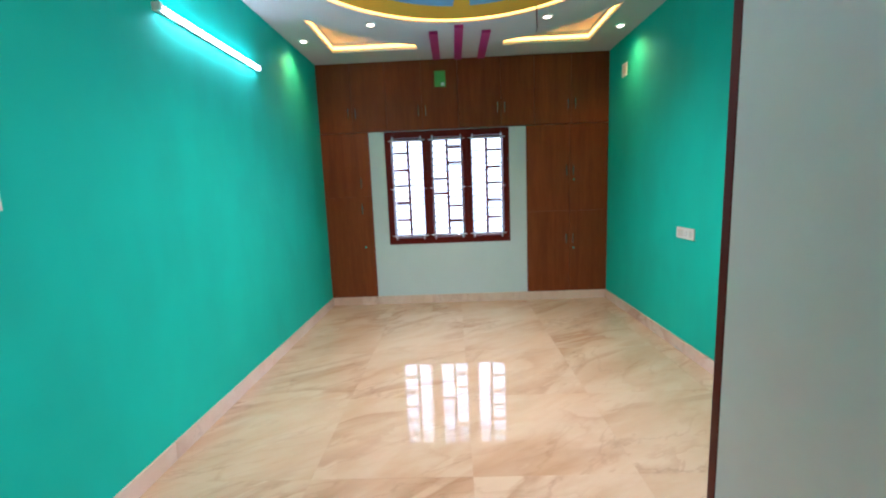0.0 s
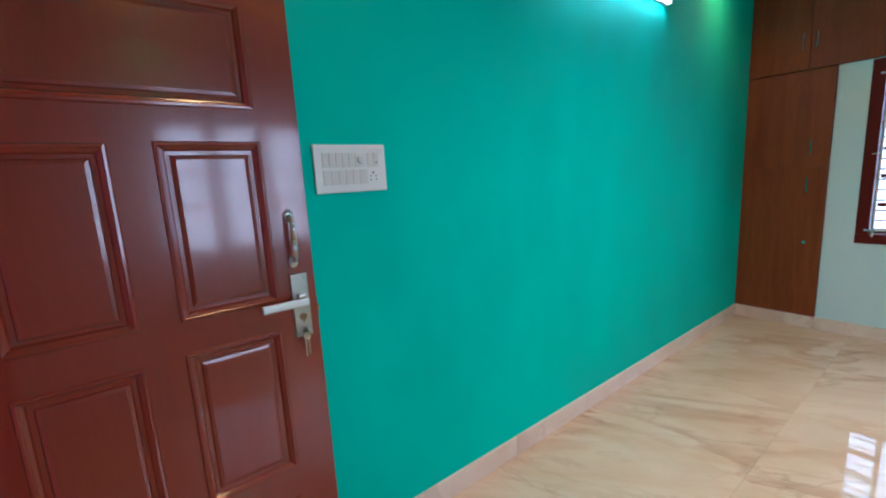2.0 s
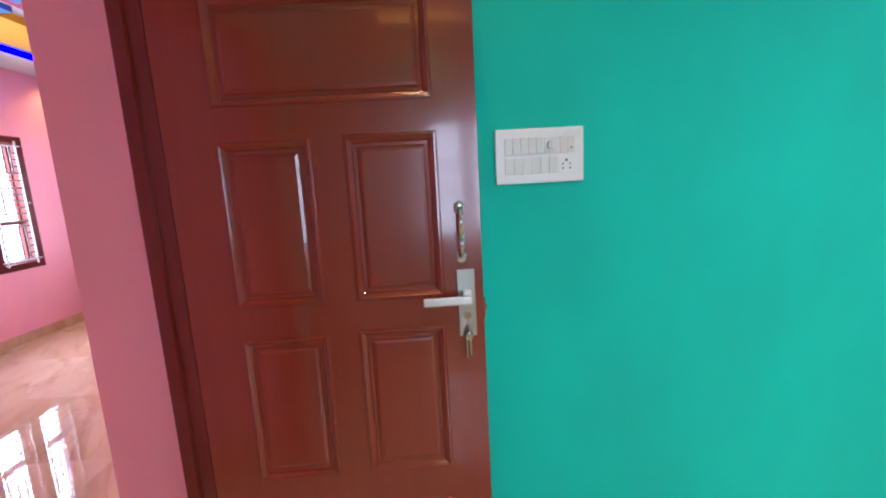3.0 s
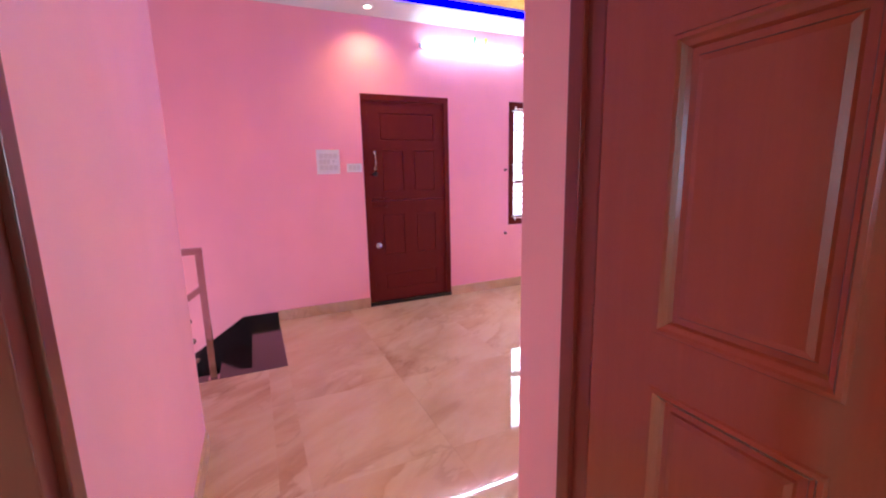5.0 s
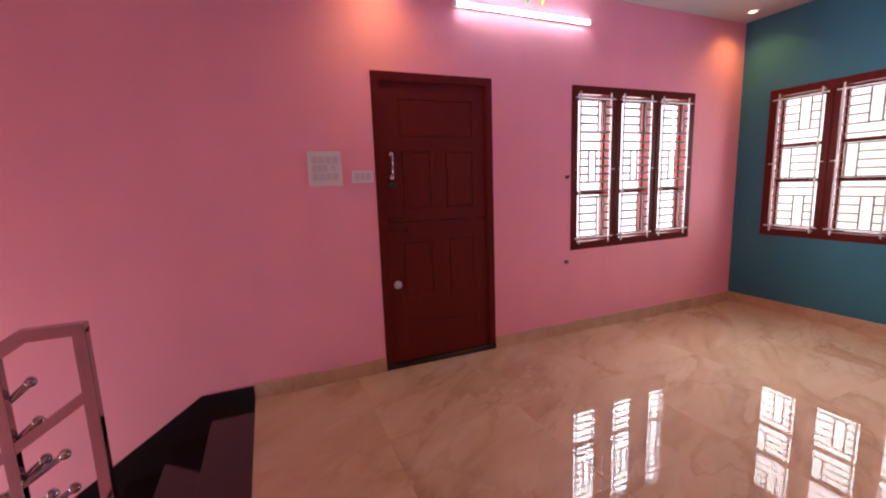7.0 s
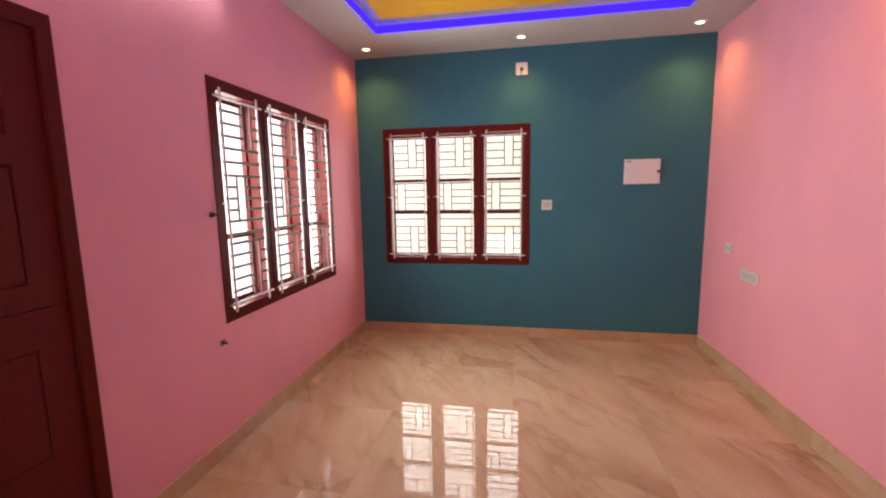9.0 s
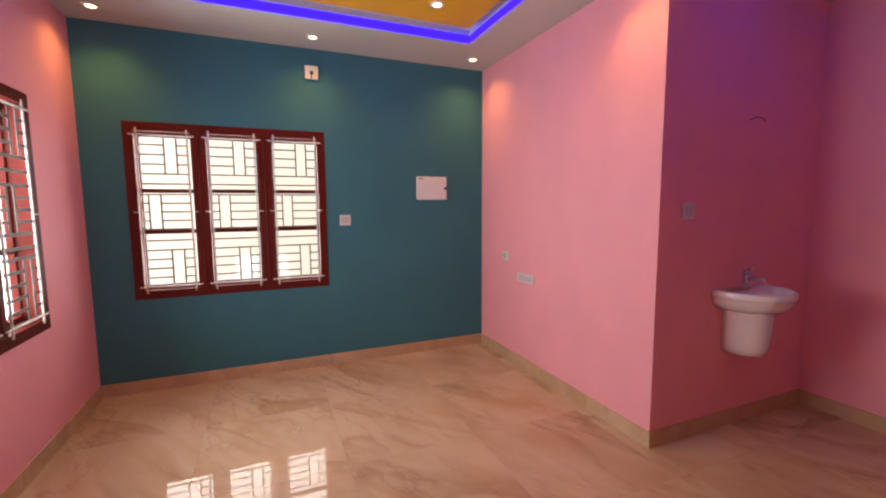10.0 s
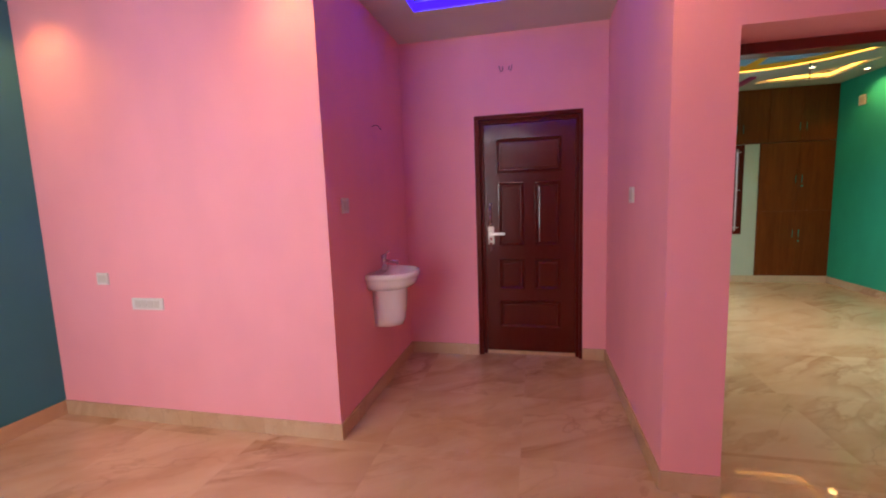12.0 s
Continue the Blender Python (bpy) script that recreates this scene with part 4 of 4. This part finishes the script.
cabinet("wardrobe", 1.505, GX1, 0.102, LZ0 - 0.004,
        [(1.505, 2.008, 1.08, LZ0 - 0.004, 1.968, 1.548, None), (2.008, GX1, 1.08, LZ0 - 0.004, 2.047, 1.548, 1.442),
         (1.505, 2.008, 0.102, 1.08, 1.966, 0.744, None), (2.008, GX1, 0.102, 1.08, 2.045, 0.744, 0.63)],
        "tall walnut laminate wardrobe with four doors beside the window", "wardrobes")
paper = thing("paper_label", "small green printed paper label stuck on the loft door", "label", pose(0.525, FRONT - 0.002, 2.645))
bm = BM()
box(bm, -0.064, 0.064, -0.001, 0.001, -0.088, 0.088)
part("sheet", bm, LABEL, paper)
bm = BM()
box(bm, 0.01, 0.050, -0.0016, -0.0008, -0.078, -0.042)
part("print", bm, PAPER, paper, "pale printed marks")


# ---- electrical fittings ----
def plate(name, m, w, h, rows, label, category, group=""):
    """A wall plate; rows of modules from the top, each a string: k key, r regulator, i indicator, s socket, b blank. +y is towards the room, across from the viewer's left."""
    t = thing(name, label, category, m, group)
    bm = BM()
    box(bm, -w / 2, w / 2, 0, 0.012, -h / 2, h / 2, 0.004)
    part("cover", bm, PLASTIC, t)
    n = len(rows)
    rim_w, rim_h = w * 0.80, h * 0.72
    for j, row in enumerate(rows):
        zc = rim_h / 2 - rim_h * (j + 0.5) / n
        mh = rim_h / n * 0.84
        units = sum(2 if c in "sr" else 1 for c in row)
        mw = rim_w / units
        u = -rim_w / 2
        for c in row:
            ww = mw * (2 if c in "sr" else 1)
            xc = -(u + ww / 2)
            u += ww
            bm = BM()
            if c == "k":
                box(bm, xc - ww * 0.44, xc + ww * 0.44, 0.011, 0.0145, zc - mh / 2, zc + mh / 2, 0.001)
                part("switch_key", bm, SWITCHKEYS, t)
            elif c == "i":
                box(bm, xc - ww * 0.44, xc + ww * 0.44, 0.011, 0.0145, zc - mh / 2, zc + mh / 2, 0.001)
                p = part("switch_key", bm, SWITCHKEYS, t)
                bm = BM()
                rod(bm, (xc, 0.0145, zc - mh * 0.2), (xc, 0.0155, zc - mh * 0.2), mh * 0.06, 10)
                q = new("indicator", finish("indicator", bm, BLACK))
                q.parent = p
            elif c == "r":
                box(bm, xc - ww * 0.46, xc + ww * 0.46, 0.011, 0.0135, zc - mh / 2, zc + mh / 2, 0.001)
                rod(bm, (xc, 0.0135, zc), (xc, 0.024, zc), mh * 0.30, 18, mh * 0.26)
                box(bm, xc - 0.002, xc + 0.002, 0.024, 0.027, zc - mh * 0.24, zc + mh * 0.24)
                part("regulator", bm, KEYGREY, t, "fan regulator knob")
            elif c == "s":
                box(bm, xc - ww * 0.46, xc + ww * 0.46, 0.011, 0.0135, zc - mh / 2, zc + mh / 2, 0.001)
                p = part("socket", bm, PLASTIC, t)
                for dx, dz, r in ((0, 0.26, 0.085), (-0.2, 0.02, 0.06), (0.2, 0.02, 0.06), (-0.2, -0.24, 0.06), (0.2, -0.24, 0.06)):
                    bm = BM()
                    rod(bm, (xc + dx * mh * 1.1, 0.0134, zc + dz * mh), (xc + dx * mh * 1.1, 0.0142, zc + dz * mh), r * mh, 10)
                    q = new("hole", finish("hole", bm, BLACK))
                    q.parent = p
            else:
                box(bm, xc - ww * 0.46, xc + ww * 0.46, 0.011, 0.0135, zc - mh / 2, zc + mh / 2, 0.001)
                part("blank", bm, SWITCHKEYS, t)
    return t


KEYGREY = plain("grey_regulator_knob", (0.62, 0.61, 0.58), 0.35)
plate("switch_board", pose(GX0, 1.192, 1.4565, 0, 0, -90), 0.262, 0.158, ["kkkkkrki", "kkkkkks"], "large white switch board on the green wall", "switch")
plate("switch_board", pose(GX1, 3.25, 0.97, 0, 0, 90), 0.25, 0.088, ["kbsk"], "white switch and socket plate on the green wall", "switch")
plate("switch_box", pose(GX1, 4.52, 2.535, 0, 0, 90), 0.12, 0.13, ["b"], "small white box high on the green wall", "switch")
plate("switch_board", pose(-0.93, YS, 1.468), 0.212, 0.224, ["kkkk", "kkks", "kkkk"], "square white switch board on the pink wall", "switch")
plate("switch_board", pose(-1.173, YS, 1.41), 0.145, 0.082, ["kkk"], "small white switch plate beside the main door", "switch")
plate("switch_board", pose(XW, -1.445, 1.329, 0, 0, -90), 0.098, 0.094, ["b"], "square white plate beside the teal wall's window", "switch")
plate("socket_plate", pose(-4.225, YN, 0.82, 0, 0, 180), 0.243, 0.078, ["kkkk"], "long low socket plate on the pink wall", "socket")
plate("socket_plate", pose(-4.565, YN, 0.984, 0, 0, 180), 0.092, 0.08, ["b"], "small white socket plate on the pink wall", "socket")
plate("switch_board", pose(AX0, 0.18, 1.412, 0, 0, -90), 0.09, 0.095, ["kk"], "small white switch plate above the basin", "switch")
plate("switch_board", pose(AX1, 0.52, 1.418, 0, 0, 90), 0.10, 0.095, ["kk"], "small white switch plate on the alcove wall", "switch")
point = thing("camera_point", "small white square box with a dark cable hole", "junction box", pose(XW, -1.694, 2.589, 0, 0, -90))
bm = BM()
box(bm, -0.054, 0.054, 0, 0.03, -0.054, 0.054, 0.005)
part("box", bm, PLASTIC, point)
bm = BM()
rod(bm, (0, 0.0295, -0.005), (0, 0.034, -0.005), 0.016, 16)
rod(bm, (0, 0.032, -0.01), (0.004, 0.036, -0.06), 0.004, 8)
part("cable_hole", bm, BLACK, point)
db = thing("distribution_board", "pale steel distribution board with a dark latch on the teal wall", "fuse box", pose(XW, -0.605, 1.624, 0, 0, -90))
bm = BM()
box(bm, -0.154, 0.154, 0, 0.022, -0.112, 0.112, 0.004)
body = part("body", bm, ALU, db)
bm = BM()
box(bm, -0.148, 0.148, 0.022, 0.030, -0.106, 0.106, 0.004)
lid = part("lid", bm, ALU, db)
bm = BM()
box(bm, -0.148, -0.124, 0.029, 0.036, -0.014, 0.012, 0.002)
part("latch", bm, BLACK, db, "black plastic latch")
bm = BM()
box(bm, 0.098, 0.140, 0.0298, 0.0306, 0.086, 0.094)
part("marking", bm, BLACK, db, "small dark printed marking")


def tube_light(m, length, label):
    """A batten tube: body on the wall, end caps and the lit tube. Along x, +y towards the room."""
    t = thing("tube_light", label, "tube light", m)
    bm = BM()
    box(bm, -length / 2, length / 2, 0, 0.022, -0.016, 0.020, 0.004)
    part("body", bm, ALU, t)
    bm = BM()
    rod(bm, (-length / 2 + 0.02, 0.030, 0), (length / 2 - 0.02, 0.030, 0), 0.013, 14)
    part("tube", bm, TUBEGLOW, t, "glowing white tube", True)
    for s in (-1, 1):
        bm = BM()
        box(bm, s * (length / 2 - 0.022), s * (length / 2 + 0.004), -0.001, 0.045, -0.019, 0.022, 0.004)
        part("end_cap", bm, ALU, t)
    return t


tube_light(pose(-2.48, YS, 2.575), 1.20, "lit white tube light high on the pink wall")
tube_light(pose(GX0, 2.835, 2.405, 0, 0, -90), 1.17, "lit white tube light high on the green wall")


def wire_tail(m, pts, label, material):
    c = bpy.data.curves.new("wire", "CURVE")
    c.dimensions, c.bevel_depth, c.bevel_resolution = "3D", 0.003, 2
    s = c.splines.new("BEZIER")
    s.bezier_points.add(len(pts) - 1)
    for b, p in zip(s.bezier_points, pts):
        b.co, b.handle_left_type, b.handle_right_type = p, "AUTO", "AUTO"
    ob = new("wire_tail", c)
    c.materials.append(material)
    ob.matrix_world = m
    return tagged(ob, label, "wire")


wire_tail(pose(AX0, 0.72, 1.97, 0, 0, -90), [(0.02, 0, 0), (0.0, 0.02, 0.012), (-0.035, 0.035, 0.008), (-0.055, 0.045, -0.012)], "short dark wire end poking out of the alcove wall", WIRE)
for dx, s in ((-0.028, -1), (0.026, 1)):
    wire_tail(pose(-1.985 + dx, AY, 2.494), [(0, 0, 0.02), (0.0, -0.025, -0.015), (0.014 * s, -0.04, -0.024), (0.026 * s, -0.04, 0.014)], "short looped wire end above the alcove door", WIRE)
hook = thing("fan_hook", "dark cable hanging from the ceiling for a fan", "cable", pose(1.38, 3.67, GZ))
bm = BM()
rod(bm, (0, 0, 0.0), (0.004, 0, -0.17), 0.006, 8)
rod(bm, (0.004, 0, -0.17), (-0.004, 0.01, -0.20), 0.004, 8)
part("cable", bm, WIRE, hook)
jb = thing("wire_junction", "loose green and yellow wire ends above the tube light", "wires", pose(-2.50, YS, 2.66))
for k, (dx, col) in enumerate(((0.0, (0.10, 0.45, 0.12)), (-0.13, (0.75, 0.55, 0.05)))):
    bm = BM()
    rod(bm, (dx, 0.0, 0.0), (dx + 0.01, 0.03, 0.03), 0.010, 8)
    ball(bm, (dx + 0.012, 0.032, 0.035), 0.016, 1, 1, 1.3)
    part("wire_end", bm, plain("wire_sleeve", col, 0.5), jb)
for z, x in ((1.363, -2.882), (0.644, -2.882)):
    clip = thing("window_catch", "small steel window catch screwed to the pink wall", "catch", pose(x, YS, z))
    bm = BM()
    box(bm, -0.018, 0.018, 0, 0.006, -0.014, 0.014, 0.002)
    part("base", bm, STEEL, clip)
    bm = BM()
    rod(bm, (0, 0.004, 0), (0, 0.030, 0), 0.007, 10)
    part("pin", bm, BLACK, clip)


# ---- wash basin ----
basin = thing("wash_basin", "white ceramic wall-hung wash basin with half pedestal and chrome tap", "wash basin", pose(AX0, 0.67, 0.0, 0, 0, -90))
seg = 40


def bowl_loop(bm, w, d, y0, z):
    """A flat-backed rounded loop against the wall (y = 0), w wide and d deep."""
    out = []
    for i in range(seg):
        a = math.pi * i / (seg - 1)
        x, y = w / 2 * math.cos(a), d * math.sin(a) ** 0.75
        out.append(bm.verts.new((x, y0 + y, z)))
    return out


def loft(bm, loops):
    for lo, hi in zip(loops, loops[1:]):
        for i in range(len(lo)):
            j = (i + 1) % len(lo)
            bm.faces.new((lo[i], lo[j], hi[j], hi[i]))
    bm.faces.new(loops[0][::-1])
    bm.faces.new(loops[-1])


bm = BM()
loft(bm, [bowl_loop(bm, w, d, y, z) for w, d, y, z in ((0.27, 0.20, 0.002, 0.790), (0.36, 0.255, 0.002, 0.805), (0.425, 0.288, 0.002, 0.83), (0.448, 0.302, 0.002, 0.86), (0.452, 0.306, 0.002, 0.878), (0.472, 0.314, 0.002, 0.884), (0.480, 0.318, 0.002, 0.890),
                                                    (0.480, 0.318, 0.002, 0.917), (0.470, 0.311, 0.002, 0.925), (0.425, 0.29, 0.012, 0.925), (0.40, 0.215, 0.085, 0.915), (0.34, 0.17, 0.10, 0.875), (0.2, 0.10, 0.13, 0.83))])
part("bowl", bm, CERAMIC, basin, "white glazed bowl", True)
bm = BM()
loft(bm, [bowl_loop(bm, w, d, 0.003, z) for w, d, z in ((0.18, 0.15, 0.512), (0.215, 0.180, 0.520), (0.232, 0.198, 0.56), (0.245, 0.212, 0.66), (0.255, 0.22, 0.78), (0.26, 0.225, 0.80))])
part("half_pedestal", bm, CERAMIC, basin, "white ceramic half pedestal", True)
bm = BM()
rod(bm, (0, 0.055, 0.925), (0, 0.055, 1.02), 0.019, 18)
rod(bm, (0, 0.055, 1.02), (0, 0.055, 1.035), 0.022, 18)
rod(bm, (0, 0.06, 0.995), (0, 0.165, 0.985), 0.011, 14)
rod(bm, (0, 0.160, 0.990), (0, 0.160, 0.968), 0.010, 14)
rod(bm, (0, 0.055, 1.035), (0.0, 0.100, 1.062), 0.006, 10)
part("tap", bm, CHROME, basin, "chrome pillar tap", True)


# ---- stair railing ----
rail = thing("stair_railing", "brushed stainless steel stair railing with ball-ended rods", "railing", pose(0.095, -2.305, 0))
SLOPE = -0.66


def tube(bm, x0, z0, x1, z1, w=0.038, y=0.0):
    """A square tube between two points of the railing's plane."""
    d = Vector((x1 - x0, 0, z1 - z0))
    m = Matrix.Translation(((x0 + x1) / 2, y, (z0 + z1) / 2)) @ d.to_track_quat("Z", "Y").to_matrix().to_4x4() @ Matrix.Diagonal((w, w, d.length, 1))
    bmesh.ops.create_cube(bm, size=1, matrix=m)


bm = BM()
box(bm, -0.02, 0.02, -0.02, 0.02, 0.002, 0.885, 0.002)
part("post", bm, STEEL, rail)
bm = BM()
box(bm, -0.035, 0.035, -0.035, 0.035, 0.0022, 0.010, 0.002)
part("base_plate", bm, STEEL, rail)
for x in (0.245, 0.815, 1.355, 1.895):
    top = 0.87 + SLOPE * (x - 0.155)
    bm = BM()
    box(bm, x - 0.018, x + 0.018, -0.018, 0.018, top - 0.98, top, 0.002)
    part("post", bm, STEEL, rail)
bm = BM()
box(bm, -0.02, 0.165, -0.025, 0.025, 0.862, 0.902, 0.003)
tube(bm, 0.155, 0.882, 2.1, 0.882 + SLOPE * 1.945, 0.046)
part("handrail", bm, STEEL, rail)
bm = BM()
tube(bm, 0.0, 0.64, 2.1, 0.64 + SLOPE * 2.1, 0.036, -0.002)
part("mid_rail", bm, STEEL, rail)
for x0, z0 in ((0.105, 0.424), (0.095, 0.285), (0.085, 0.145)):
    bm = BM()
    rod(bm, (x0, 0.0, z0), (x0 + 1.85, 0.0, z0 + SLOPE * 1.85), 0.011, 10)
    ball(bm, (x0, 0.0, z0), 0.019)
    part("rod", bm, STEEL, rail, "round steel rod with a ball end", True)
for shift in (0.0, 0.54, 1.08):
    for z0 in (0.705, 0.556, 0.408, 0.266, 0.124):
        bm = BM()
        x0, z = 0.172 + shift, z0 + SLOPE * shift
        rod(bm, (x0, -0.030, z), (x0 + 0.13, -0.030, z + SLOPE * 0.17), 0.013, 10)
        ball(bm, (x0, -0.030, z), 0.019)
        ball(bm, (x0 + 0.13, -0.030, z + SLOPE * 0.17), 0.019)
        part("rod", bm, STEEL, rail, "short steel rod with ball ends", True)
for x in (0.245, 0.815, 1.355, 1.895):
    bm = BM()
    z = 0.87 + SLOPE * (x - 0.155) - 0.98
    box(bm, x - 0.033, x + 0.033, -0.033, 0.033, z, z + 0.010, 0.002)
    part("base_plate", bm, STEEL, rail)

# ---- floor tiles, piece by piece ----
SIZE, GAP = 0.8, 0.0008
for name, rects in FLOORS.items():
    gx, gy = (XW, YS) if name == "floor_hall" else (GX0, GY1)
    for x0, x1, y0, y1 in rects:
        for i in range(math.floor((x0 - gx) / SIZE), math.ceil((x1 - gx) / SIZE)):
            for j in range(math.floor((y0 - gy) / SIZE), math.ceil((y1 - gy) / SIZE)):
                a, b = max(x0, gx + i * SIZE), min(x1, gx + (i + 1) * SIZE)
                c, d = max(y0, gy + j * SIZE), min(y1, gy + (j + 1) * SIZE)
                if b - a < 0.01 or d - c < 0.01:
                    continue
                bm = BM()
                box(bm, a + GAP / 2, b - GAP / 2, c + GAP / 2, d - GAP / 2, -0.0035, 0.0)
                part("tile", bm, FLOOR, slabs[name])
